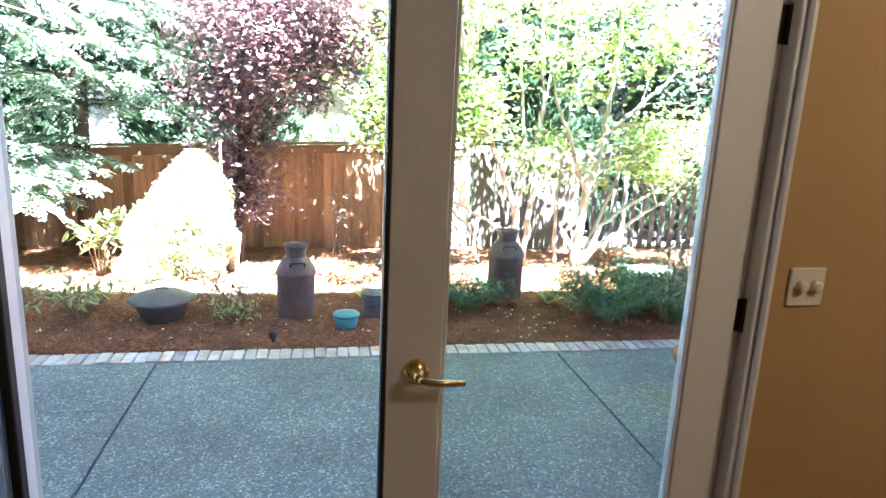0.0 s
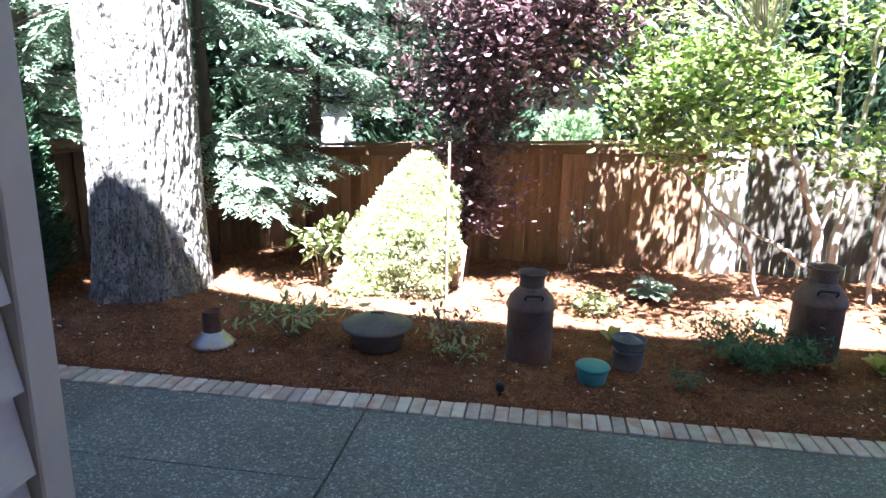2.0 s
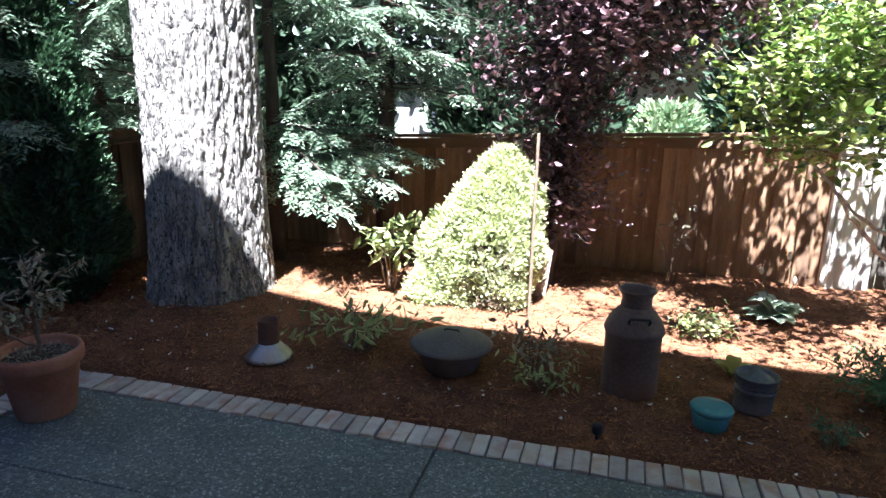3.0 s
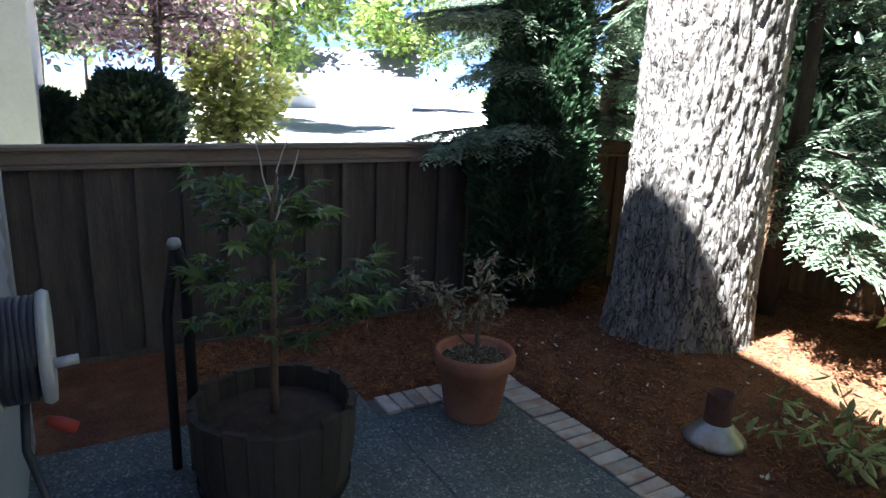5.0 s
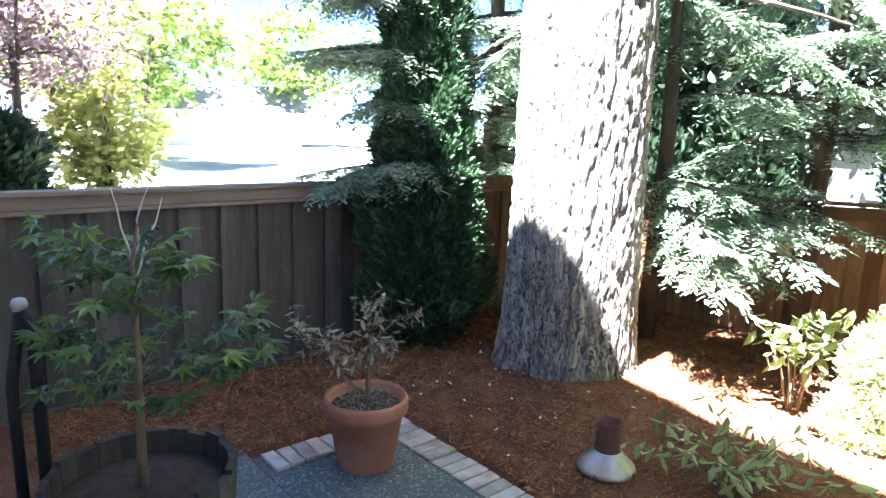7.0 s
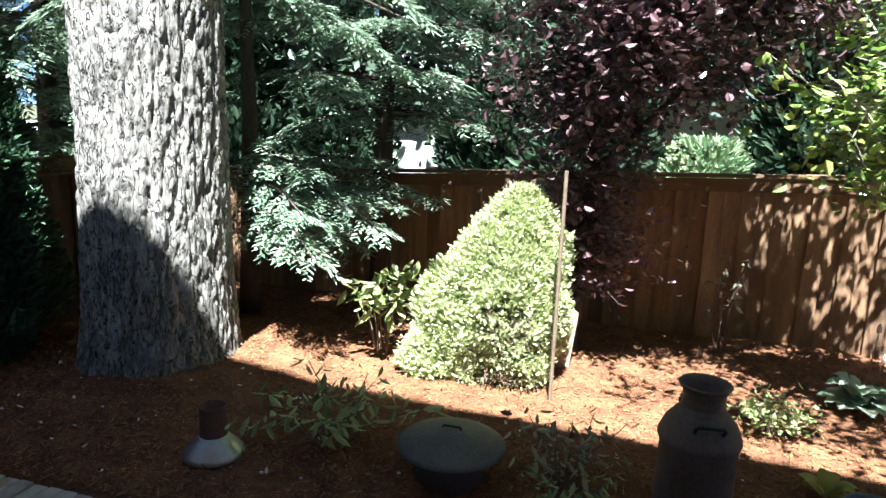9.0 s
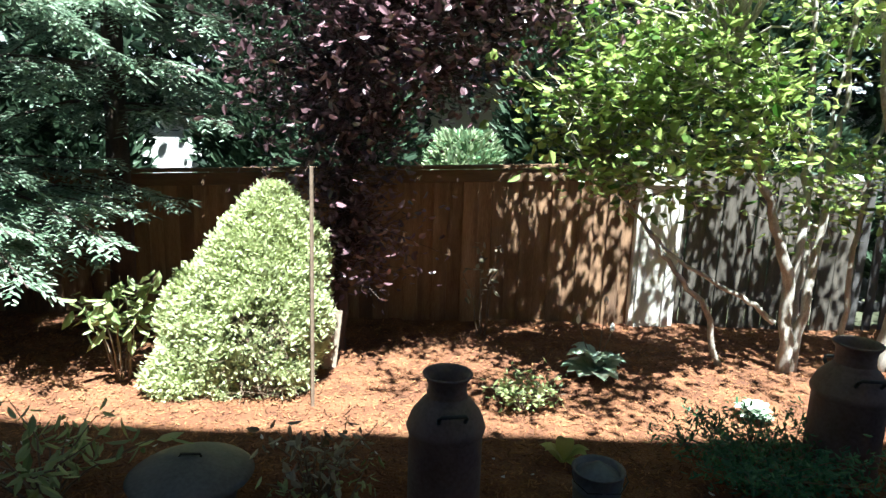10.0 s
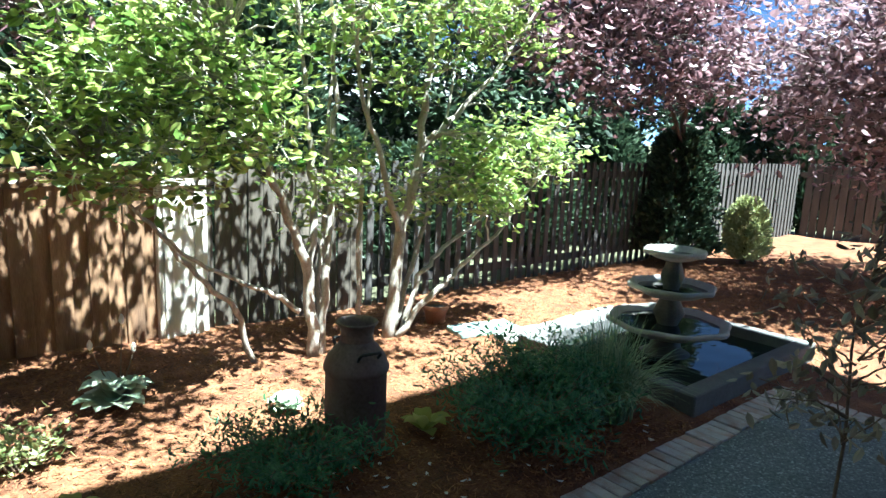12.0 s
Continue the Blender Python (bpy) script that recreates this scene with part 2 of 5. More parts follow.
TEAL = surface("teal_glaze", [(0.045, 0.2, 0.225), (0.085, 0.29, 0.31)], 0.4, 5, 60, 0.1)
SOIL = surface("potting_soil", [(0.03, 0.02, 0.014), (0.10, 0.07, 0.05)], 0.95, 20, 120, 0.9, depth=0.02)
BARREL_WOOD = surface("old_barrel_oak", [(0.032, 0.027, 0.021), (0.095, 0.08, 0.062)], 0.85, 4, 50, 0.4, stretch=(5, 5, 0.7), vary=0.25)
SIDING = surface("grey_painted_siding", [(0.44, 0.46, 0.44), (0.52, 0.54, 0.52)], 0.6, 3, 40, 0.15, stretch=(0.6, 0.6, 8))
TRIM_PAINT = surface("grey_trim_paint", [(0.38, 0.39, 0.36), (0.44, 0.45, 0.42)], 0.55, 3, 40, 0.08)
WHITE_PAINT = surface("white_door_paint", [(0.66, 0.64, 0.61), (0.74, 0.72, 0.69)], 0.42, 3, 50, 0.05)
TAN_PAINT = surface("tan_wall_paint", [(0.40, 0.25, 0.10), (0.46, 0.30, 0.13)], 0.75, 2, 90, 0.12, depth=0.003)
CEILING_PAINT = surface("ceiling_paint", [(0.68, 0.64, 0.57), (0.74, 0.7, 0.63)], 0.9, 3, 90, 0.2)
CARPET = surface("floor_boards", [(0.16, 0.09, 0.045), (0.28, 0.17, 0.09)], 0.5, 4, 40, 0.1, stretch=(1, 6, 1))
BRASS = plain("polished_brass", (0.83, 0.6, 0.2), 0.15, 1.0)
RUBBER = plain("black_weatherstrip", (0.012, 0.012, 0.013), 0.6)
BRONZE = plain("dark_bronze", (0.05, 0.035, 0.028), 0.4, 0.8)
PLATE = plain("cream_plastic", (0.68, 0.62, 0.5), 0.35)
HOSE_GREY = surface("grey_hose", [(0.03, 0.033, 0.04), (0.07, 0.072, 0.08)], 0.4, 10, 60, 0.05)
REEL_PLASTIC = surface("pale_plastic", [(0.55, 0.55, 0.52), (0.66, 0.66, 0.63)], 0.45, 6, 60, 0.05)
CAST_STONE = surface("cast_stone", [(0.24, 0.235, 0.22), (0.42, 0.41, 0.385)], 0.85, 8, 70, 0.4, stain=((0.18, 0.18, 0.15), 0.5))
POND_WALL = surface("dark_pond_concrete", [(0.07, 0.07, 0.066), (0.14, 0.14, 0.133)], 0.85, 8, 70, 0.35)
# darker than the cast stone: shade on the fountain's lower parts put into the colour
SHADED_STONE = surface("shaded_stone", [(0.045, 0.045, 0.036), (0.12, 0.12, 0.10)], 0.6, 8, 70, 0.4, stain=((0.05, 0.06, 0.03), 0.5))
WATER = water_surface("pond_water")
GLASS = pane_glass("window_pane")
SHINGLE = surface("roof_shingle", [(0.10, 0.095, 0.09), (0.2, 0.19, 0.18)], 0.9, 6, 60, 0.4)
FAR_WALL = surface("pale_far_stucco", [(0.62, 0.6, 0.55), (0.74, 0.72, 0.68)], 0.8, 3, 30, 0.1)
FAR_ROOF = surface("far_roof", [(0.13, 0.13, 0.14), (0.21, 0.21, 0.22)], 0.8, 3, 30, 0.2)
ASPHALT = surface("pale_asphalt", [(0.3, 0.3, 0.29), (0.42, 0.41, 0.39)], 0.9, 2, 60, 0.2)
LAWN = surface("lawn", [(0.05, 0.05, 0.025), (0.10, 0.10, 0.05)], 0.9, 1.5, 50, 0.6)
SLATE = surface("green_slate", [(0.17, 0.26, 0.23), (0.3, 0.4, 0.36)], 0.7, 6, 60, 0.3)
WINDOW_DARK = plain("far_window", (0.04, 0.045, 0.05), 0.1)
LAMP_WARM = plain("warm_lamp", (1.0, 0.72, 0.42), 0.5, 0, 0.8)
PAPER_WHITE = plain("dry_petal", (0.7, 0.66, 0.58), 0.8)
RED_PAINT = plain("red_paint", (0.45, 0.05, 0.03), 0.45)


# ---------------------------------------------------------------- mesh helpers
def part(name, bm, mat, parent=None, label="", smooth=False):
    """Links a bmesh as one mesh object under a thing or part."""
    me = bpy.data.meshes.new(name)
    bm.to_mesh(me)
    bm.free()
    me.materials.append(mat)
    if smooth:
        me.polygons.foreach_set("use_smooth", [True] * len(me.polygons))
    ob = new(name, me)
    if parent is not None:
        ob.parent = parent
    return tagged(ob, label)


def arrays(name, verts, faces, mat, parent=None, label="", smooth=False):
    me = bpy.data.meshes.new(name)
    me.from_pydata([tuple(v) for v in verts], [], [tuple(f) for f in faces])
    me.materials.append(mat)
    if smooth:
        me.polygons.foreach_set("use_smooth", [True] * len(me.polygons))
    ob = new(name, me)
    if parent is not None:
        ob.parent = parent
    return tagged(ob, label)


def thing(name, label, category, at=(0, 0, 0), turn=0, group="", kind=""):
    ob = new(name)
    ob.matrix_basis = pose(*at, 0, 0, turn)
    ob.empty_display_size = 0.1
    return tagged(ob, label, category, group, kind)


def box(bm, x0, x1, y0, y1, z0, z1, bevel=0.0, m=None):
    v = bmesh.ops.create_cube(bm, size=1, matrix=Matrix.Translation(((x0 + x1) / 2, (y0 + y1) / 2, (z0 + z1) / 2)) @ Matrix.Diagonal((abs(x1 - x0), abs(y1 - y0), abs(z1 - z0), 1)))["verts"]
    if bevel:
        e = list({e for q in v for e in q.link_edges})
        v = [q for q in bmesh.ops.bevel(bm, geom=e, offset=bevel, segments=1, affect="EDGES")["verts"]]
    if m is not None:
        bmesh.ops.transform(bm, matrix=m, verts=list(set(v)))
    return bm


def boxed(x0, x1, y0, y1, z0, z1, bevel=0.0):
    return box(bmesh.new(), x0, x1, y0, y1, z0, z1, bevel)


def lathe(profile, steps=32, wobble=0.0):
    """A turned body about z from (radius, height) pairs."""
    bm = bmesh.new()
    rings = []
    for r, z in profile:
        if r < 1e-4:
            rings.append([bm.verts.new((0, 0, z))])
        else:
            rings.append([bm.verts.new((r * (1 + wobble * noise.noise((math.cos(a) * 2, math.sin(a) * 2, z * 6))) * math.cos(a), r * (1 + wobble * noise.noise((math.cos(a) * 2, math.sin(a) * 2, z * 6 + 9))) * math.sin(a), z)) for a in [2 * math.pi * k / steps for k in range(steps)]])
    for a, b in zip(rings, rings[1:]):
        for k in range(steps):
            j = (k + 1) % steps
            if len(a) == 1 and len(b) == 1:
                continue
            if len(a) == 1:
                bm.faces.new((a[0], b[j], b[k]))
            elif len(b) == 1:
                bm.faces.new((a[k], a[j], b[0]))
            else:
                bm.faces.new((a[k], a[j], b[j], b[k]))
    return bm


def tube(bm, points, radii, sides=8):
    """A tapered tube along points."""
    pts = [Vector(p) for p in points]
    rings = []
    up = Vector((0.31, 0.17, 0.93))
    for i, p in enumerate(pts):
        d = (pts[min(i + 1, len(pts) - 1)] - pts[max(i - 1, 0)]).normalized()
        a = d.cross(up)
        a = a.normalized() if a.length > 1e-3 else Vector((1, 0, 0))
        b = d.cross(a)
        r = float(radii[i] if hasattr(radii, "__len__") else radii)
        rings.append([bm.verts.new(p + r * (math.cos(2 * math.pi * k / sides) * a + math.sin(2 * math.pi * k / sides) * b)) for k in range(sides)])
    for q, w in zip(rings, rings[1:]):
        for k in range(sides):
            j = (k + 1) % sides
            bm.faces.new((q[k], q[j], w[j], w[k]))
    bm.faces.new(rings[0][::-1])
    bm.faces.new(rings[-1])
    return bm


def bent(a, b, steps=6, sag=0.0, jitter=0.0, rng=random):
    """A bent line from a to b."""
    a, b = Vector(a), Vector(b)
    out = []
    for k in range(steps + 1):
        u = k / steps
        p = a.lerp(b, u)
        p.z -= sag * 4 * u * (1 - u)
        if 0 < k < steps:
            p += Vector((rng.uniform(-jitter, jitter), rng.uniform(-jitter, jitter), rng.uniform(-jitter, jitter)))
        out.append(p)
    return out


def leaf_arrays(base, along, side, length, width, fold=0.15):
    """Leaves as folded diamonds: numpy arrays of bases, directions along and across, lengths and widths."""
    n = len(base)
    along = along / np.maximum(np.linalg.norm(along, axis=1, keepdims=True), 1e-6)
    side = side - along * np.sum(side * along, axis=1, keepdims=True)
    side = side / np.maximum(np.linalg.norm(side, axis=1, keepdims=True), 1e-6)
    up = np.cross(along, side)
    L, W = np.broadcast_to(length, n)[:, None], np.broadcast_to(width, n)[:, None]
    v = np.stack([base,
                  base + along * L * 0.28 + side * W * 0.42 + up * W * fold * 0.8,
                  base + along * L * 0.66 + side * W * 0.40 + up * W * fold * 0.6 - up * L * 0.03,
                  base + along * L - up * L * 0.09,
                  base + along * L * 0.66 - side * W * 0.40 + up * W * fold * 0.6 - up * L * 0.03,
                  base + along * L * 0.28 - side * W * 0.42 + up * W * fold * 0.8], 1).reshape(-1, 3)
    i = np.arange(n)[:, None] * 6
    f = np.concatenate([i + np.array([[0, 1, 2, 3]]), i + np.array([[0, 3, 4, 5]])], 1).reshape(-1, 4)
    return v, f


def leaves(name, base, along, side, length, width, mat, parent, fold=0.15, label=""):
    v, f = leaf_arrays(np.asarray(base, float), np.asarray(along, float), np.asarray(side, float), np.asarray(length, float), np.asarray(width, float), fold)
    return arrays(name, v, f, mat, parent, label)


def rand_dirs(rs, n, flat=0.0, droop=0.0):
    d = rs.normal(size=(n, 3))
    d[:, 2] = d[:, 2] * (1 - flat) - droop
    return d / np.linalg.norm(d, axis=1, keepdims=True)

# ---------------------------------------------------------------- setting: ground, patio, house
FLOOR = 0.17
BRICK_Y0, BRICK_Y1 = 4.60, 4.79
PATIO_X0, PATIO_X1 = -3.86, 4.60


def bed_height(x, y):
    """The mulch bed: level with the bricks in front, a little higher and uneven behind."""
    u = max(0.0, min(1.0, (y - 4.75) / 1.2))
    v = max(0.0, min(1.0, (7.9 - y) / 1.0))
    h = 0.0 + 0.10 * u * (3 - 2 * u) * 0.5 * v
    k = max(0.0, min(1.0, (y - 4.72) / 0.35)) if x > -3.76 else 1.0
    h += k * (0.035 * noise.noise((x * 0.9, y * 0.9, 3.1)) + 0.02 * noise.noise((x * 3.1, y * 3.1, 7.7))) - 0.012 * (1 - k)
    d = math.hypot(x + 3.42, y - 6.05)
    h += 0.16 * math.exp(-(d / 0.95) ** 2)
    return h


def mulch_bed():
    """Bark mulch over the whole garden outside the patio."""
    bm = bmesh.new()
    xs = np.arange(-5.0, 14.01, 0.09)
    ys = np.arange(2.2, 8.45, 0.09)
    grid = {}
    for i, x in enumerate(xs):
        for j, y in enumerate(ys):
            inside = PATIO_X0 + 0.06 < x < PATIO_X1 + 0.1 and y < 4.72 and not (x < -3.74 and y > 3.9)
            pond = 3.74 < x < 5.66 and 4.95 < y < 6.4
            z = bed_height(x, y) - (0.16 if inside or pond else 0.0)
            grid[i, j] = bm.verts.new((x, y, z))
    for i in range(len(xs) - 1):
        for j in range(len(ys) - 1):
            bm.faces.new((grid[i, j], grid[i + 1, j], grid[i + 1, j + 1], grid[i, j + 1]))
    ob = part("mulch_bed", bm, MULCH, smooth=True)
    return tagged(ob, "red-brown bark mulch covering the garden bed", "mulch", kind="structure")


def ground():
    bm = bmesh.new()
    bmesh.ops.create_grid(bm, x_segments=40, y_segments=40, size=600)
    for v in bm.verts:
        v.co.z = -0.22
    return tagged(part("ground", bm, LAWN), "dry green lawn beyond the fences", "ground", kind="structure")


def patio():
    pat = tagged(thing("patio", "grey exposed-aggregate concrete patio in jointed slabs", "patio"), kind="structure")
    for x0, x1, y0, y1 in ((PATIO_X0, -1.185, 1.72, 3.872), (-3.496, -1.185, 3.872, BRICK_Y0 - 0.004), (-1.173, 1.812, 1.72, BRICK_Y0 - 0.004), (1.824, PATIO_X1, 1.72, BRICK_Y0 - 0.004)):
        part("slab", boxed(x0, x1, y0, y1, -0.12, 0.0, 0.006), CONCRETE, pat)
    part("joint_strip", boxed(-3.45, PATIO_X1 - 0.02, 1.73, BRICK_Y0 - 0.02, -0.11, -0.018), MORTAR, pat)
    return pat


def wall_box(name, label, x0, x1, y0, y1, z0, z1, mat, cat="wall"):
    return tagged(part(name, boxed(x0, x1, y0, y1, z0, z1), mat), label, cat, kind="structure")


def clapboards(parent, x0, x1, y, z0, z1, face, step=0.118):
    """Lapped boards on a wall face: face 'y' looks to +y along x, 'x' looks to +x along y."""
    z = z0
    while z < z1:
        bm = bmesh.new()
        t = min(step, z1 - z)
        if face == "y":
            p = [(x0, y, z), (x1, y, z), (x1, y + 0.026, z), (x0, y + 0.026, z), (x0, y, z + t), (x1, y, z + t), (x1, y + 0.006, z + t), (x0, y + 0.006, z + t)]
        else:
            p = [(y, x0, z), (y, x1, z), (y + 0.026, x1, z), (y + 0.026, x0, z), (y, x0, z + t), (y, x1, z + t), (y + 0.006, x1, z + t), (y + 0.006, x0, z + t)]
        v = [bm.verts.new(q) for q in p]
        for f in ((0, 1, 2, 3), (4, 5, 6, 7), (3, 2, 6, 7), (0, 3, 7, 4), (1, 2, 6, 5), (0, 1, 5, 4)):
            bm.faces.new([v[k] for k in f])
        bmesh.ops.recalc_face_normals(bm, faces=bm.faces)
        part("siding_board", bm, SIDING, parent)
        z += step


DOOR_L, DOOR_R, DOOR_TOP = -0.765, 1.20, 2.62
WALL_IN, WALL_OUT = 1.60, 1.715


def house():
    wall_box("floor", "brown wooden room floor", -2.6, 3.4, -3.2, 1.70, -0.05, FLOOR, CARPET, "floor")
    wall_box("ceiling", "off-white painted ceiling", -2.6, 3.4, -3.2, 1.60, 2.9, 3.0, CEILING_PAINT, "ceiling")
    wall_box("wall_door_east", "tan painted wall beside the glazed door", DOOR_R + 0.03, 3.4, WALL_IN, WALL_OUT, 0, 7.84, TAN_PAINT)
    wall_box("wall_door_west", "tan painted wall beside the glazed door", -2.6, DOOR_L - 0.03, WALL_IN, WALL_OUT, 0, 7.84, TAN_PAINT)
    wall_box("wall_door_head", "tan painted wall above the glazed door", DOOR_L - 0.03, DOOR_R + 0.03, WALL_IN, WALL_OUT, DOOR_TOP, 7.84, TAN_PAINT)
    wall_box("wall_south", "tan painted back wall of the room", -2.6, 3.4, -3.34, -3.2, 0, 3.0, TAN_PAINT)
    wall_box("wall_west", "tan painted side wall of the room", -2.74, -2.6, -3.34, 1.60, 0, 3.0, TAN_PAINT)
    wall_box("wall_east", "tan painted side wall of the room", 3.4, 3.54, -3.34, 1.715, 0, 3.0, TAN_PAINT)
    # bump-outs left of the door and the storey above
    wing = wall_box("wall_wing", "grey clapboard bump-out beside the patio door", -2.0, -0.876, WALL_OUT + 0.002, 1.93, 0, 7.84, TRIM_PAINT)
    clapboards(wing, WALL_OUT + 0.02, 1.878, -0.876, 0.06, 3.0, "x")
    clapboards(wing, -2.0, -0.96, 1.93, 0.06, 3.0, "y")
    part("corner_board", box(boxed(-0.878, -0.845, 1.88, 1.935, 0.04, 7.84, 0.003), -0.96, -0.8785, 1.931, 1.935, 0.04, 7.84), TRIM_PAINT, wing)
    wing2 = wall_box("wall_wing_west", "grey clapboard wall with a hose reel", -3.92, -2.002, WALL_OUT + 0.002, 2.27, 0, 7.84, TRIM_PAINT)
    clapboards(wing2, -3.84, -2.0, 2.27, 0.06, 3.3, "y")
    part("corner_board", boxed(-3.95, -3.84, 2.272, 2.305, 0.02, 7.84, 0.003), TRIM_PAINT, wing2)
    part("corner_board", boxed(-3.955, -3.922, 2.17, 2.27, 0.02, 7.84, 0.003), TRIM_PAINT, wing2)
    wall_box("wall_upper", "grey clapboard upper storey", -3.9, 6.0, -4.0, 1.598, 3.02, 7.84, SIDING)
    wall_box("wall_east_wing", "grey clapboard wall east of the room", 3.56, 6.0, -4.0, 1.715, 0, 3.0, SIDING)
    bm = bmesh.new()
    v = [bm.verts.new(p) for p in ((-5.2, 2.66, 7.85), (6.3, 2.66, 7.85), (6.3, -1.5, 9.4), (-5.2, -1.5, 9.4), (-5.2, -5.2, 7.85), (6.3, -5.2, 7.85),
                                   (-5.2, 2.66, 8.01), (6.3, 2.66, 8.01), (6.3, -1.5, 9.56), (-5.2, -1.5, 9.56), (-5.2, -5.2, 8.01), (6.3, -5.2, 8.01))]
    for f in ((0, 1, 2, 3), (3, 2, 5, 4), (6, 7, 8, 9), (9, 8, 11, 10), (0, 1, 7, 6), (4, 5, 11, 10), (1, 2, 8, 7), (2, 5, 11, 8), (0, 3, 9, 6), (3, 4, 10, 9)):
        bm.faces.new([v[k] for k in f])
    bmesh.ops.recalc_face_normals(bm, faces=bm.faces)
    tagged(part("roof", bm, SHINGLE), "dark shingled house roof with an eave", "roof", kind="structure")


def door_frame():
    ob = tagged(thing("door_1", "white painted door frame, one leaf of the pair shut", "door"), kind="structure")
    part("jamb", boxed(DOOR_R - 0.005, DOOR_R + 0.03, WALL_IN - 0.004, WALL_OUT - 0.002, FLOOR, DOOR_TOP, 0.003), WHITE_PAINT, ob)
    part("jamb", boxed(DOOR_L - 0.03, DOOR_L + 0.005, WALL_IN - 0.004, WALL_OUT - 0.002, FLOOR, DOOR_TOP, 0.003), WHITE_PAINT, ob)
    part("head", boxed(DOOR_L, DOOR_R, WALL_IN - 0.004, WALL_OUT - 0.002, DOOR_TOP - 0.035, DOOR_TOP, 0.003), WHITE_PAINT, ob)
    part("casing", boxed(DOOR_R + 0.012, DOOR_R + 0.034, WALL_IN - 0.022, WALL_IN - 0.002, FLOOR, DOOR_TOP + 0.07, 0.006), WHITE_PAINT, ob)
    part("casing", boxed(DOOR_L - 0.085, DOOR_L - 0.012, WALL_IN - 0.022, WALL_IN - 0.002, FLOOR, DOOR_TOP + 0.07, 0.006), WHITE_PAINT, ob)
    part("casing", boxed(DOOR_L - 0.01, DOOR_R + 0.0105, WALL_IN - 0.022, WALL_IN - 0.002, DOOR_TOP - 0.01, DOOR_TOP + 0.07, 0.006), WHITE_PAINT, ob)
    part("brick_mould", boxed(DOOR_L - 0.09, DOOR_L - 0.004, WALL_OUT + 0.002, WALL_OUT + 0.018, FLOOR - 0.1, DOOR_TOP + 0.05, 0.004), TRIM_PAINT, ob, "grey outer moulding")
    part("brick_mould", boxed(DOOR_R + 0.008, DOOR_R + 0.06, WALL_OUT + 0.002, WALL_OUT + 0.018, FLOOR - 0.1, DOOR_TOP + 0.05, 0.004), TRIM_PAINT, ob, "grey outer moulding")
    part("threshold", boxed(DOOR_L + 0.006, DOOR_R - 0.006, 1.61, WALL_OUT + 0.05, 0.002, FLOOR + 0.015, 0.006), BRONZE, ob, "dark metal threshold")


def glazed_leaf(name, label, m, width, strip):
    """A full-glass door leaf; its hinge side at x = 0, closed towards -x; inner face at y = 0."""
    ob = tagged(thing(name, label, "door"), kind="structure")
    ob.matrix_basis = m
    z0, z1, st = FLOOR + 0.02, DOOR_TOP - 0.04, 0.153
    part("stile", boxed(-st, 0, 0, 0.045, z0, z1, 0.003), WHITE_PAINT, ob)
    part("stile", boxed(-width, -width + st, 0, 0.045, z0, z1, 0.003), WHITE_PAINT, ob)
    part("rail", boxed(-width + st, -st, 0.001, 0.044, z1 - 0.14, z1, 0.003), WHITE_PAINT, ob)
    part("rail", boxed(-width + st, -st, 0.001, 0.044, z0, z0 + 0.15, 0.003), WHITE_PAINT, ob)
    for x0, x1 in ((-width + st, -width + st + 0.012), (-st - 0.012, -st)):
        part("glazing_bead", boxed(x0, x1, 0.006, 0.039, z0 + 0.15, z1 - 0.14, 0.003), WHITE_PAINT, ob)
    g = part("pane", boxed(-width + st + 0.004, -st - 0.004, 0.019, 0.025, z0 + 0.146, z1 - 0.136), GLASS, ob, "clear glass pane")
    g.visible_shadow = False
    if strip:
        part("weatherstrip", boxed(-width - 0.012, -width - 0.0005, -0.004, 0.058, z0, z1), RUBBER, ob, "black rubber weatherstrip")
        part("astragal", boxed(-width - 0.0125, -width + 0.02, 0.0455, 0.06, z0, z1, 0.002), WHITE_PAINT, ob)
    return ob


def doors():
    leaf = glazed_leaf("door_2", "white glazed door leaf with a brass lever, shut", pose(DOOR_R - 0.008, 1.645, 0), 1.045, True)
    handle = part("lever_handle", lathe([(0.0, -0.012), (0.036, -0.012), (0.034, -0.003), (0.02, 0.004), (0.013, 0.012), (0.012, 0.05), (0.0, 0.052)], 28), BRASS, leaf, "polished brass lever handle", True)
    handle.matrix_basis = pose(-0.962, -0.012, 1.18, 90, 0, 0)
    bm = bmesh.new()
    tube(bm, [(0, 0, 0.044), (0.02, -0.004, 0.05), (0.06, -0.010, 0.05), (0.125, -0.012, 0.047)], [0.012, 0.0125, 0.0105, 0.009], 12)
    part("lever", bm, BRASS, handle, "", True)
    for z in (0.5, 1.326, 2.14):
        hinge = part("hinge", lathe([(0, -0.052), (0.007, -0.052), (0.007, 0.052), (0, 0.052)], 10), BRONZE, leaf, "dark bronze hinge", True)
        hinge.matrix_basis = pose(0.004, -0.008, z)
        part("hinge_plate", boxed(-0.022, -0.002, 0.006, 0.0095, -0.05, 0.05), BRONZE, hinge)
    glazed_screen("door_3", "narrow black-framed glass leaf swung open into the room", pose(DOOR_L + 0.012, 1.585, 0, 0, 0, -93), 0.9)


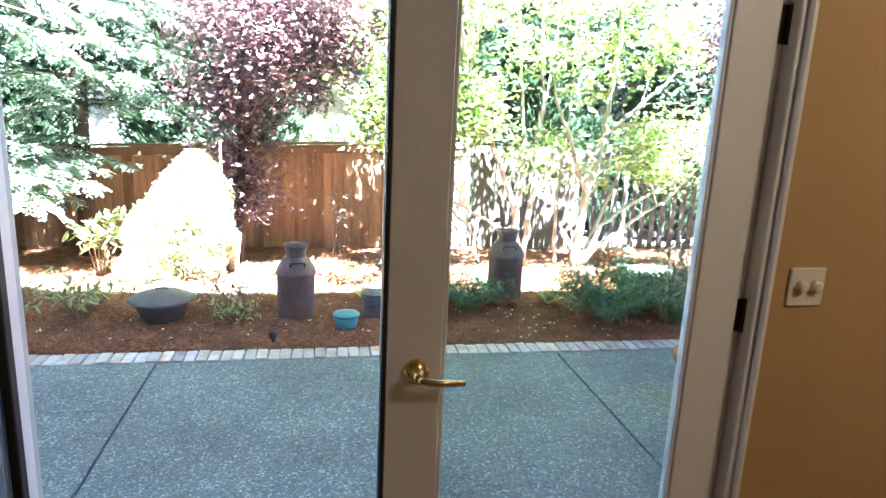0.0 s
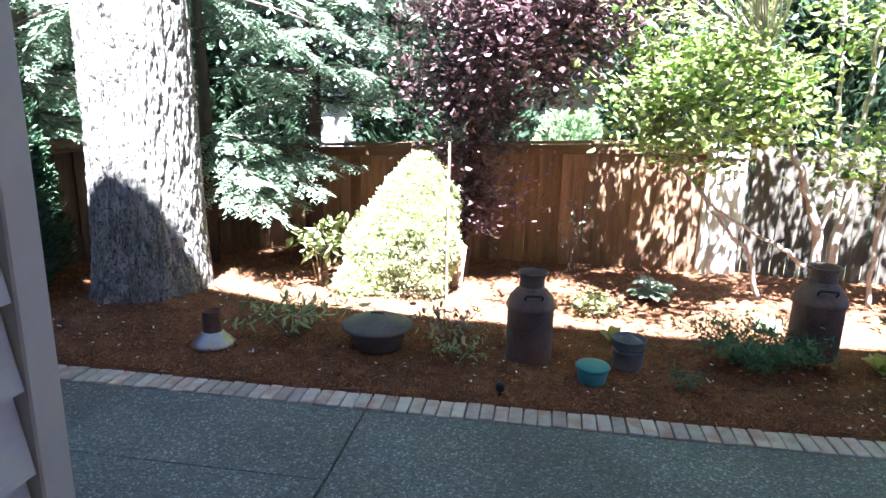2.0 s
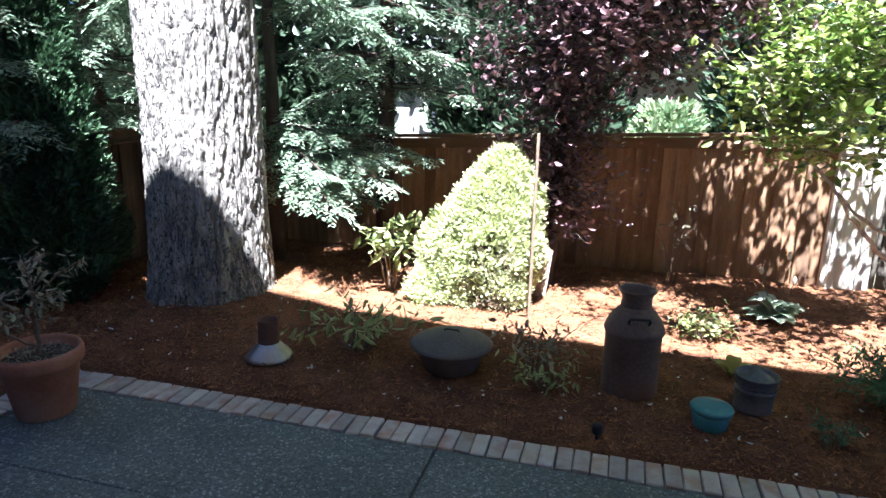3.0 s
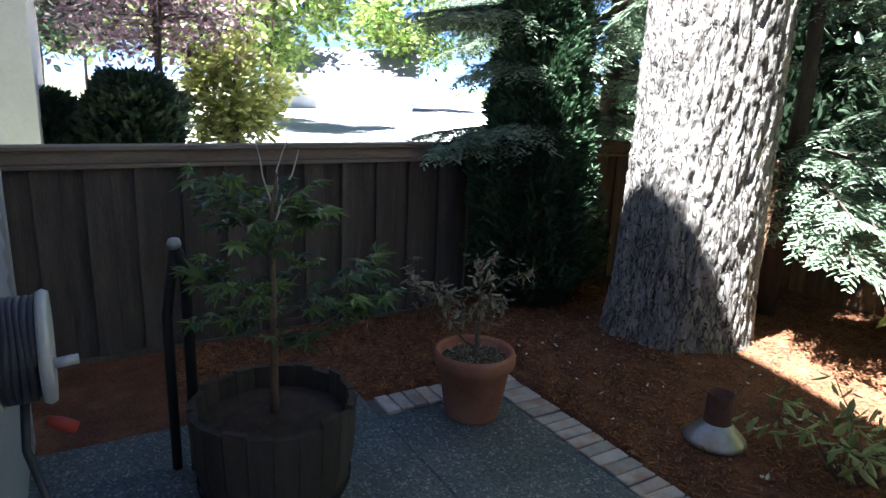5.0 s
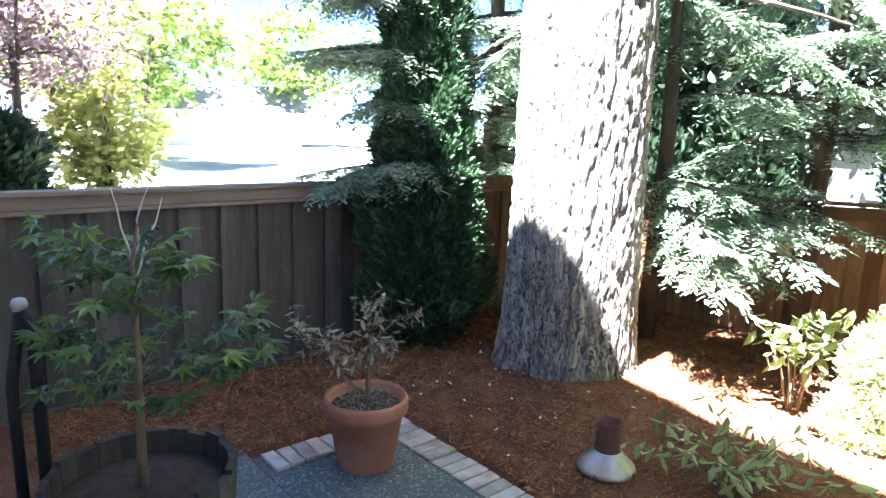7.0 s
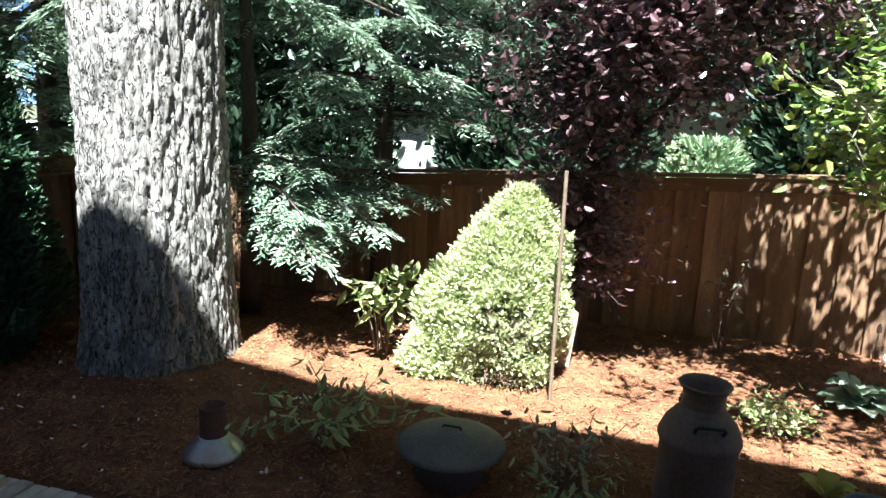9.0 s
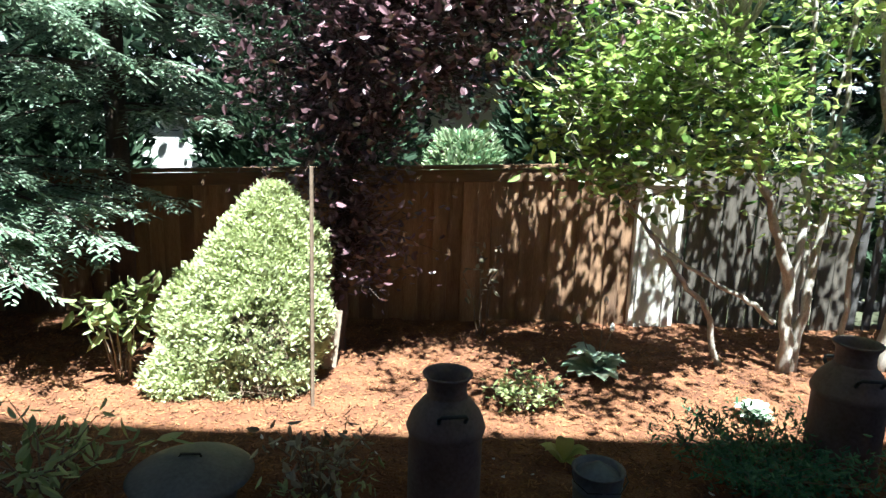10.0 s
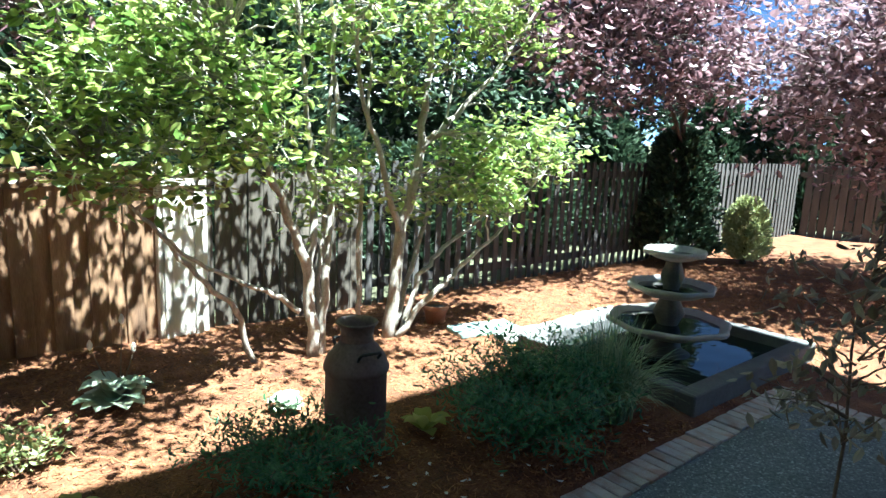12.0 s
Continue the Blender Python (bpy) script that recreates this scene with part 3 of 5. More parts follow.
def glazed_screen(name, label, m, width):
    """A glass leaf in a narrow black frame; hinge side at x = 0, reaching to +x before the turn."""
    ob = tagged(thing(name, label, "door"), kind="structure")
    ob.matrix_basis = m
    z0, z1 = FLOOR + 0.02, DOOR_TOP - 0.04
    for x0, x1 in ((0.0, 0.03), (width - 0.03, width)):
        part("stile", boxed(x0, x1, 0, 0.03, z0, z1, 0.003), RUBBER, ob)
    for a, b in ((z0, z0 + 0.06), (z1 - 0.06, z1)):
        part("rail", boxed(0.031, width - 0.031, 0.001, 0.029, a, b, 0.003), RUBBER, ob)
    g = part("pane", boxed(0.026, width - 0.026, 0.012, 0.018, z0 + 0.05, z1 - 0.05), GLASS, ob, "reflecting glass pane")
    g.visible_shadow = False
    return ob


def indoor_bits():
    plate = thing("light_switch", "cream two-gang switch plate with rotary dimmers on the tan wall", "light switch", (1.35, WALL_IN - 0.001, 1.425))
    part("plate", boxed(-0.058, 0.058, -0.008, 0, -0.058, 0.058, 0.004), PLATE, plate)
    for x in (-0.023, 0.023):
        k = part("dimmer_knob", lathe([(0, 0), (0.017, 0), (0.016, 0.018), (0.013, 0.021), (0, 0.021)], 20), PLATE, plate, "", True)
        k.matrix_basis = pose(x, -0.008, 0.004, 90, 0, 0)
    lamp = thing("ceiling_lamp", "round warm ceiling lamp in the room", "lamp", (1.9, 0.1, 2.9))
    part("base", lathe([(0, 0), (0.18, 0), (0.18, -0.025), (0, -0.025)], 28), WHITE_PAINT, lamp)
    part("shade", lathe([(0.17, -0.026), (0.165, -0.06), (0.12, -0.095), (0.06, -0.11), (0, -0.114)], 28), LAMP_WARM, lamp, "glowing opal glass shade", True)
    bulb = new("room_light", bpy.data.lights.new("room_light", "POINT"))
    bulb.data.energy, bulb.data.color, bulb.data.shadow_soft_size = 0.25, (1.0, 0.8, 0.55), 0.15
    bulb.location = (1.9, 0.1, 2.62)


# ---------------------------------------------------------------- fences
LEFT_X, BACK_Y = -4.92, 8.30


def board(name, w, d, h, mat, parent, at, cache={}, bevel=0.003):
    key = (name, round(w, 3), round(d, 3), round(h, 3), mat.name)
    if key not in cache:
        me = bpy.data.meshes.new(name)
        bm = boxed(-w / 2, w / 2, -d / 2, d / 2, 0, h, bevel)
        bm.to_mesh(me)
        bm.free()
        me.materials.append(mat)
        cache[key] = me
    ob = new(name, cache[key])
    ob.parent = parent
    ob.matrix_basis = at
    return ob


def fences():
    rng = random.Random(5)
    top = 1.25
    left = thing("fence_west", "dark weathered board-on-board fence with a flat cap rail", "fence", kind="structure")
    y = 0.2
    while y < BACK_Y - 0.05:
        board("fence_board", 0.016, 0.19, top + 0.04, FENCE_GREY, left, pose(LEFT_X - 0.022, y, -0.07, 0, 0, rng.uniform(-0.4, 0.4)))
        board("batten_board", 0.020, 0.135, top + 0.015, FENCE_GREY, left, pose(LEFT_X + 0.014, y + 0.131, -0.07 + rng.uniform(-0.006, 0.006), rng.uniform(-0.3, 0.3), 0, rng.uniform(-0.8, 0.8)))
        y += 0.262
    part("cap_rail", boxed(LEFT_X - 0.07, LEFT_X + 0.07, 0.1, BACK_Y + 0.07, top + 0.032, top + 0.06, 0.004), RAIL_Y, left, "pale worn cap rail")
    part("top_band", boxed(LEFT_X - 0.035, LEFT_X + 0.028, 0.1, BACK_Y, top - 0.045, top + 0.03, 0.003), RAIL_Y, left)
    part("top_rail", boxed(LEFT_X - 0.03, LEFT_X + 0.058, 0.1, BACK_Y, top - 0.072, top - 0.047, 0.003), RAIL_Y, left)
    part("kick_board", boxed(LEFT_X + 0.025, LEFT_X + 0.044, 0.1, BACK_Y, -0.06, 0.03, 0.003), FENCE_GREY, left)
    back = thing("fence_north", "brown cedar board fence dappled with sun", "fence", kind="structure")
    slope, base = 0.042, 1.357
    x = LEFT_X + 0.1
    while x < 1.45:
        top, z = base + slope * x, -0.16 + slope * x * 0.5
        board("fence_board", 0.17, 0.016, round(top - z - 0.05, 2), FENCE_WOOD, back, pose(x, BACK_Y + 0.014, z, 0, 0, rng.uniform(-0.4, 0.4)))
        board("batten_board", 0.13, 0.020, round(top - z - 0.06, 2), FENCE_WOOD, back, pose(x + 0.125, BACK_Y - 0.011, z + rng.uniform(-0.01, 0.01), 0, rng.uniform(-0.3, 0.3), rng.uniform(-0.8, 0.8)))
        x += 0.25
    run = math.hypot(1.0, slope)
    for name, y0, y1, z0, z1 in (("cap_rail", -0.055, 0.06, -0.03, 0.0), ("lower_rail", 0.024, 0.06, -1.18, -1.09), ("upper_rail", -0.038, -0.023, -0.14, -0.035)):
        bm = box(bmesh.new(), (LEFT_X + 0.06) * run, 1.475 * run, BACK_Y + y0, BACK_Y + y1, z0, z1, 0.003, pose(0, 0, base, 0, -math.degrees(math.atan(slope)), 0))
        part(name, bm, RAIL_X, back)
    post = thing("gate_post", "pale sunlit boxed gate post with a cap moulding", "post", (1.66, BACK_Y - 0.02, -0.08))
    part("shaft", boxed(-0.19, 0.2, -0.05, 0.05, 0, 1.42, 0.004), PALE_WOOD, post)
    for x in (-0.12, 0.12):
        part("corner_strip", boxed(x - 0.032, x + 0.032, -0.075, -0.0505, 0, 1.32, 0.003), PALE_WOOD, post)
    part("neck_band", boxed(-0.17, 0.17, -0.09, 0.06, 1.325, 1.40, 0.004), PALE_WOOD, post)
    part("cap", boxed(-0.19, 0.19, -0.11, 0.08, 1.422, 1.47, 0.006), PALE_WOOD, post)
    right = thing("fence_pickets", "dark picket fence with daylight between the pickets", "fence", kind="structure")
    x = 1.86
    while x < 14.0:
        if x < 3.5:
            board("fence_board", 0.14, 0.02, 1.47, FENCE_GREY, right, pose(x, BACK_Y + rng.uniform(-0.004, 0.004), -0.1, 0, rng.uniform(-0.4, 0.4), 0))
        else:
            board("picket", 0.08, 0.02, 1.50 + 0.05, PICKET, right, pose(x, BACK_Y + rng.uniform(-0.004, 0.004), -0.1, 0, rng.uniform(-0.5, 0.5), 0))
        x += 0.15
    part("picket_rail", boxed(1.82, 14.0, BACK_Y + 0.0145, BACK_Y + 0.05, 1.24, 1.33, 0.003), PICKET, right)
    part("picket_rail", boxed(1.82, 14.0, BACK_Y + 0.0145, BACK_Y + 0.05, 0.16, 0.25, 0.003), PICKET, right)
    east = thing("fence_east", "dark board fence at the garden's far end", "fence", kind="structure")
    y = 1.7
    while y < BACK_Y - 0.1:
        board("fence_board", 0.02, 0.14, 1.55, PICKET, east, pose(14.0, y, -0.1))
        y += 0.16
    part("rail", boxed(14.011, 14.05, 1.7, BACK_Y, 1.2, 1.29), PICKET, east)


ground()
mulch_bed()
patio()
house()
door_frame()
doors()
indoor_bits()
fences()


# ---------------------------------------------------------------- trees
def big_trunk():
    """A thick old trunk with furrowed bark plates."""
    tree = thing("conifer_tree", "huge old conifer trunk with furrowed grey bark", "tree", (-3.42, 6.03, bed_height(-3.42, 6.03) - 0.12))
    n, rows = 260, 300
    ang = np.linspace(0, 2 * np.pi, n, endpoint=False)
    zs = np.concatenate([np.linspace(0, 3.4, 240), np.linspace(3.45, 9.5, 60)])
    verts, faces = [], []
    for z in zs:
        r0 = 0.432 - 0.009 * z + 0.06 * math.exp(-z / 0.3)
        for a in ang:
            ca, sa = math.cos(a), math.sin(a)
            flare = 1 + 0.10 * math.exp(-z / 0.5) * noise.noise((ca * 1.6, sa * 1.6, 0.3))
            f = noise.noise((ca * 6.5, sa * 6.5, z * 2.0))
            g = noise.noise((ca * 15, sa * 15, z * 7.5 + 5))
            h = noise.noise((ca * 30, sa * 30, z * 11 + 2))
            ridge = 0.045 * min(0.5, abs(f) * 2.4) + 0.032 * min(0.45, abs(g) * 2.2) + 0.012 * h - 0.03
            r = r0 * flare + ridge
            verts.append((r * ca, r * sa, z))
    for i in range(len(zs) - 1):
        for k in range(n):
            j = (k + 1) % n
            faces.append((i * n + k, i * n + j, (i + 1) * n + j, (i + 1) * n + k))
    arrays("trunk", verts, faces, BARK, tree, smooth=True)
    rs = np.random.RandomState(14)
    for a, z, ln in ((0.1, 2.8, 1.3), (0.6, 2.5, 1.2), (2.4, 2.7, 1.3), (2.9, 2.4, 1.2), (1.6, 2.9, 1.2)):
        root, end = (0.34 * math.cos(a), 0.34 * math.sin(a), z), ((0.34 + ln) * math.cos(a), (0.34 + ln) * math.sin(a), z - 0.25)
        bough = part("bough", tube(bmesh.new(), bent(root, end, 5, -0.05), list(np.linspace(0.03, 0.006, 6)), 6), DARK_STEM, tree)
        leaves("needles", *spray_set(rs, [root], [end], 60, 0.45, 0.075, 0.026, 0.3), SPRAY, bough, 0.1)
    return tree


def spray_set(rs, roots, ends, per, spread, size, width, droop=0.25):
    """Flat drooping sprays along branches: bases, directions and sides of many narrow leaflets."""
    B, A, S, L, W = [], [], [], [], []
    for a, b in zip(roots, ends):
        a, b = np.array(a, float), np.array(b, float)
        d = b - a
        ln = np.linalg.norm(d)
        d = d / ln
        side = np.cross(d, (0, 0, 1.0))
        side /= max(np.linalg.norm(side), 1e-6)
        for k in range(per):
            u = 0.12 + 0.88 * rs.random() ** 0.8
            s = rs.choice((-1, 1))
            p = a + d * ln * u
            p[2] -= droop * ln * u * u
            twig = d * rs.uniform(0.4, 0.9) + side * s * rs.uniform(0.5, 1.0) + np.array((0, 0, rs.uniform(-0.35, 0.1)))
            twig /= np.linalg.norm(twig)
            tl = spread * (1.15 - 0.75 * u) * rs.uniform(0.5, 1.1)
            m = max(4, int(tl / 0.017))
            perp = np.cross(twig, (0, 0, 1.0)) + rs.normal(size=3) * 0.15
            perp /= max(np.linalg.norm(perp), 1e-6)
            v = (np.arange(m) + rs.random(m)) / m
            q = p + twig * (tl * v)[:, None]
            q[:, 2] -= 0.35 * tl * v * v
            sg = np.where(np.arange(m) % 2 == 0, 1, -1)[:, None]
            al = twig * 0.8 + perp * sg * 0.75 + rs.normal(size=(m, 3)) * 0.12 + np.array((0, 0, -0.12))
            B.append(q), A.append(al), S.append(np.cross(al, np.cross(twig, perp)) + rs.normal(size=(m, 3)) * 0.1)
            L.append(size * rs.uniform(0.6, 1.2, m)), W.append(width * rs.uniform(0.7, 1.2, m))
    return np.concatenate(B), np.concatenate(A), np.concatenate(S), np.concatenate(L), np.concatenate(W)


def cedar(name, label, at, seed, levels, reach, mat, per, size=0.062, width=0.02, trunk_r=0.10, height=6.0, sector=None, spread=0.42, droop=0.2):
    """A cedar: a stem with whorls of drooping branches that carry flat sprays. levels: (height, branches, length)."""
    rs = np.random.RandomState(seed)
    tree = thing(name, label, "tree", at)
    part("trunk", tube(bmesh.new(), [(0, 0, 0), (0.03, 0.02, height * 0.4), (0, 0, height)], [trunk_r, trunk_r * 0.7, 0.02], 10), DARK_STEM, tree, smooth=True)
    roots, ends = [], []
    limbs = bmesh.new()
    for z, count, ln in levels:
        for k in range(count):
            a = rs.uniform(*sector) if sector else 2 * np.pi * (k + rs.random() * 0.8) / count
            l2 = ln * rs.uniform(0.7, 1.1) * reach
            r, e = (0, 0, z + rs.uniform(-0.1, 0.1)), (l2 * math.cos(a), l2 * math.sin(a), z + l2 * rs.uniform(-0.05, 0.18))
            roots.append(r), ends.append(e)
            pts = []
            for u in np.linspace(0, 1, 6):
                p = Vector(r).lerp(Vector(e), u)
                p.z -= droop * l2 * u * u
                pts.append(p)
            tube(limbs, pts, list(np.linspace(0.022, 0.004, 6)), 5)
    part("limb", limbs, DARK_STEM, tree)
    b, a, s, l, w = spray_set(rs, roots, ends, per, spread, size, width, droop)
    leaves("crown", b, a, s, l, w, mat, tree, 0.1)
    return tree


def column_evergreen(name, label, at, seed, radius, height, count, mat, size=0.07, width=0.03, power=0.6, lean=0.0):
    """A dense upright evergreen: upright sprays over an uneven body."""
    rs = np.random.RandomState(seed)
    tree = thing(name, label, "tree", at)
    part("trunk", tube(bmesh.new(), [(0, 0, 0), (0, 0, height * 0.8)], [0.05, 0.015], 8), DARK_STEM, tree)
    u = rs.random(count)
    z = 0.12 + (height - 0.12) * u
    a = rs.random(count) * 2 * np.pi
    lump = np.array([0.78 + 0.40 * noise.noise((math.cos(q) * 1.8, math.sin(q) * 1.8, zz * 2.2 + seed)) + 0.24 * noise.noise((math.cos(q) * 5, math.sin(q) * 5, zz * 6)) for q, zz in zip(a, z)])
    r = radius * np.minimum(1, (1.02 - u)) ** power * np.minimum(1, u * 6 + 0.45) * lump * (1 - 0.55 * rs.random(count) ** 2.2)
    base = np.stack([r * np.cos(a) + lean * z, r * np.sin(a), z], 1)
    al = np.stack([np.cos(a) * 0.75, np.sin(a) * 0.75, rs.uniform(0.2, 1.0, count)], 1) + rs.normal(size=(count, 3)) * 0.3
    leaves("crown", base, al, rs.normal(size=(count, 3)), size * rs.uniform(0.6, 1.25, count), width * rs.uniform(0.7, 1.2, count), mat, tree)
    return tree


def dwarf_spruce(at):
    """A compact cone-shaped spruce made of short-needled tufts, with a dead patch of bare twigs low down."""
    rs = np.random.RandomState(22)
    tree = thing("dwarf_spruce", "sunlit pale green cone-shaped dwarf spruce", "tree", at)
    part("trunk", tube(bmesh.new(), [(0, 0, -0.05), (0.05, 0, 0.6), (0.12, 0, 1.1)], [0.04, 0.03, 0.01], 8), DARK_STEM, tree)
    B, A, L = [], [], []
    for cx, cy, z0, h, rad, count, lean in ((-0.03, 0.0, 0.03, 1.22, 0.50, 4600, 0.16), (-0.34, -0.2, 0.0, 0.34, 0.24, 520, 0.0), (0.16, -0.18, 0.02, 0.5, 0.27, 420, 0.0), (-0.30, -0.05, 0.25, 0.5, 0.24, 520, 0.0)):
        for k in range(count):
            u, q = rs.random(), rs.random() * 2 * np.pi
            ca, sa = math.cos(q), math.sin(q)
            lump = 0.92 + 0.16 * noise.noise((ca * 2.2 + cx, sa * 2.2, u * 3.3)) + 0.13 * noise.noise((ca * 6, sa * 6 + cx, u * 10)) + 0.12 * noise.noise((ca * 13, sa * 13, u * 24))
            r = rad * min(1.0, 1.24 * (1 - u) ** 0.58) * min(1.0, 0.72 + u * 0.7) * lump
            c = np.array((cx + r * math.cos(q) + lean * u * h, cy + r * math.sin(q), z0 + h * u))
            n = 26
            out = np.array((math.cos(q), math.sin(q), 0.55 + 0.6 * u))
            d = rs.normal(size=(n, 3)) * 0.75 + out
            B.append(c + rs.normal(size=(n, 3)) * 0.021)
            A.append(d)
            L.append(rs.uniform(0.022, 0.042, n))
    B, A, L = np.concatenate(B), np.concatenate(A), np.concatenate(L)
    keep = ~((np.abs(B[:, 0] - 0.14) < 0.13 + 0.05 * np.sin(B[:, 2] * 17)) & (B[:, 1] < -0.16) & (B[:, 2] < 0.58) & (rs.random(len(B)) < 0.85))
    B, A, L = B[keep], A[keep], L[keep]
    leaves("crown", B, A, rs.normal(size=B.shape), L, L * 0.5, SPRUCE, tree, 0.1)
    bm = bmesh.new()
    for k in range(260):
        x, z = rs.uniform(-0.02, 0.3), rs.uniform(0.02, 0.6)
        p = Vector((float(x), -0.28 - 0.1 * float(rs.random()), float(z)))
        tube(bm, [p, p + Vector([float(q) for q in rs.normal(size=3) * 0.05]), p + Vector([float(q) for q in rs.normal(size=3) * 0.1])], [0.003, 0.002, 0.0012], 4)
    tagged(part("dead_twig", bm, TWIG, tree, "bare brown twigs"), kind="stuff")


def spread_tree(name, label, at, seed, stems, clusters, mat, stem_mat, leaf=0.085, width=0.05, per=45, ball=0.32, twig_r=0.012, flat=0.4, droop=0.2, limbs=True):
    """A broad-leaved tree: bent stems, limbs out to clusters, and loose leaves round each cluster. clusters: (x, y, z) ends."""
    rs = np.random.RandomState(seed)
    rng = random.Random(seed)
    tree = thing(name, label, "tree", at)
    tips = []
    for pts, r0, r1 in stems:
        fine = []
        for a, b in zip(pts, pts[1:]):
            fine += bent(a, b, 5, 0, 0.02 if r0 > 0.02 else 0.012, rng)[:-1]
        fine.append(Vector(pts[-1]))
        part("stem", tube(bmesh.new(), fine, list(np.linspace(r0, r1, len(fine))), 9), stem_mat, tree, smooth=True)
        tips += fine[len(fine) // 3:]
    twigs = bmesh.new()
    B, A, L = [], [], []
    for c in clusters:
        c = Vector(c)
        if limbs:
            root = min(tips, key=lambda p: (p - c).length + max(0, p.z - c.z) * 1.5)
            tube(twigs, bent(root, c, 5, -0.04, 0.035, rng), list(np.linspace(twig_r, 0.003, 6)), 5)
        n = int(per * rng.uniform(0.6, 1.3))
        q = rs.normal(size=(n, 3)) * ball * np.array((0.62, 0.62, 0.45)) * rng.uniform(0.7, 1.15)
        B.append(np.array(c) + q)
        A.append(rand_dirs(rs, n, flat, droop) + q * 0.8)
        L.append(leaf * rs.uniform(0.55, 1.2, n))
        for k in range(0, n, 4):
            tube(twigs, [c, c + Vector(q[k])], [0.003, 0.0015], 3)
    part("twig", twigs, stem_mat, tree)
    B, A, L = np.concatenate(B), np.concatenate(A), np.concatenate(L)
    sd = np.cross(A, rs.normal(size=(len(A), 3)) * 0.5 + np.array((0, 0, 1.0)))
    leaves("crown", B, A, sd, L, L * (width / leaf), mat, tree)
    return tree


def cloud(rs, n, centre, size, hollow=0.3):
    d = rs.normal(size=(n, 3))
    d /= np.linalg.norm(d, axis=1, keepdims=True)
    r = (hollow + (1 - hollow) * rs.random(n)) ** 0.6
    return [tuple(np.array(centre) + q * np.array(size) * k) for q, k in zip(d, r)]


def trees():
    rs = np.random.RandomState(3)
    big_trunk()
    cedar("cedar_tree", "feathery green cedar with drooping sprays behind the trunk", (-2.65, 7.8, 0.0), 11,
          [(1.75, 4, 1.2), (2.0, 8, 1.5), (2.4, 9, 1.6), (2.8, 10, 1.7), (3.2, 10, 1.7), (3.7, 9, 1.6), (4.2, 8, 1.5)], 0.92, SPRAY, 58)
    cedar("cedar_tree", "feathery green cedar hanging over the corner fence", (-5.2, 6.9, 0.0), 12,
          [(1.5, 7, 1.2), (1.9, 9, 1.4), (2.3, 9, 1.5), (2.7, 10, 1.6), (3.2, 10, 1.6), (3.8, 9, 1.5), (4.4, 8, 1.3)], 1.0, SPRAY, 75)
    cedar("cedar_tree", "slim cedar with low sunlit boughs beside the old trunk", (-3.52, 7.15, 0.0), 13,
          [(0.90, 4, 1.0), (1.06, 5, 1.35), (1.22, 7, 1.5), (1.38, 4, 1.2)], 1.06, SPRAY, 46, trunk_r=0.085, height=4.2, sector=(-0.7, 0.3), droop=0.16)
    column_evergreen("arborvitae", "narrow arborvitae coloured dark for the shaded fence corner", (-4.52, 5.6, 0.0), 21, 0.52, 3.3, 80000, SPRAY_SHADED, 0.075, 0.03, 0.42)
    cedar("cedar_tree", "slim cedar with loose boughs reaching over the side fence", (-4.62, 5.75, 0.0), 14,
          [(1.45, 5, 0.95), (1.9, 4, 0.8), (2.3, 6, 0.95), (2.7, 6, 1.1), (3.1, 6, 1.1)], 1.0, SPRAY, 60, trunk_r=0.05, height=3.8, sector=(-2.5, -0.9), droop=0.14)
    dwarf_spruce((-1.44, 6.85, 0.02))
    # second purple plum, over the picket fence
    rp = np.random.RandomState(35)
    spread_tree("plum_tree", "dark purple-leaved plum spreading over the picket fence", (0, 0, 0), 36,
                [([(8.6, 7.92, -0.05), (8.58, 7.9, 1.2), (8.3, 7.75, 2.2), (7.3, 7.5, 3.0)], 0.06, 0.03), ([(8.5, 7.85, 1.7), (7.4, 7.5, 2.4), (5.6, 7.4, 2.8)], 0.03, 0.012)],
                cloud(rp, 125, (6.9, 7.45, 2.95), (2.9, 0.75, 0.9), 0.2), PLUM, DARK_STEM, 0.1, 0.065, 75, 0.36)
    # purple plum beside the spruce
    cl = cloud(rs, 100, (-0.4, 7.35, 2.55), (1.4, 0.8, 0.9), 0.1) + [(-0.92 + rs.normal() * 0.14, 7.45 + rs.normal() * 0.1, 0.7 + 1.4 * rs.random()) for _ in range(26)]
    # the highest clusters are unseen, added to throw dappled shade on the fence
    cl += cloud(rs, 24, (-0.5, 6.9, 2.75), (1.0, 0.5, 0.5)) + cloud(rs, 8, (-0.5, 7.5, 3.8), (1.9, 0.6, 0.6), 0.1)
    spread_tree("plum_tree", "purple-leaved plum with glossy dark foliage", (0, 0, 0), 31,
                [([(-0.95, 7.5, -0.05), (-0.93, 7.48, 0.9), (-0.9, 7.45, 1.7), (-0.8, 7.4, 2.9)], 0.06, 0.03), ([(-0.9, 7.45, 1.4), (-0.4, 7.3, 1.9), (0.2, 7.2, 2.3)], 0.025, 0.01), ([(-0.9, 7.45, 1.6), (-1.3, 7.4, 2.4)], 0.025, 0.01)],
                cl, PLUM, DARK_STEM, 0.066, 0.042, 120, 0.33)
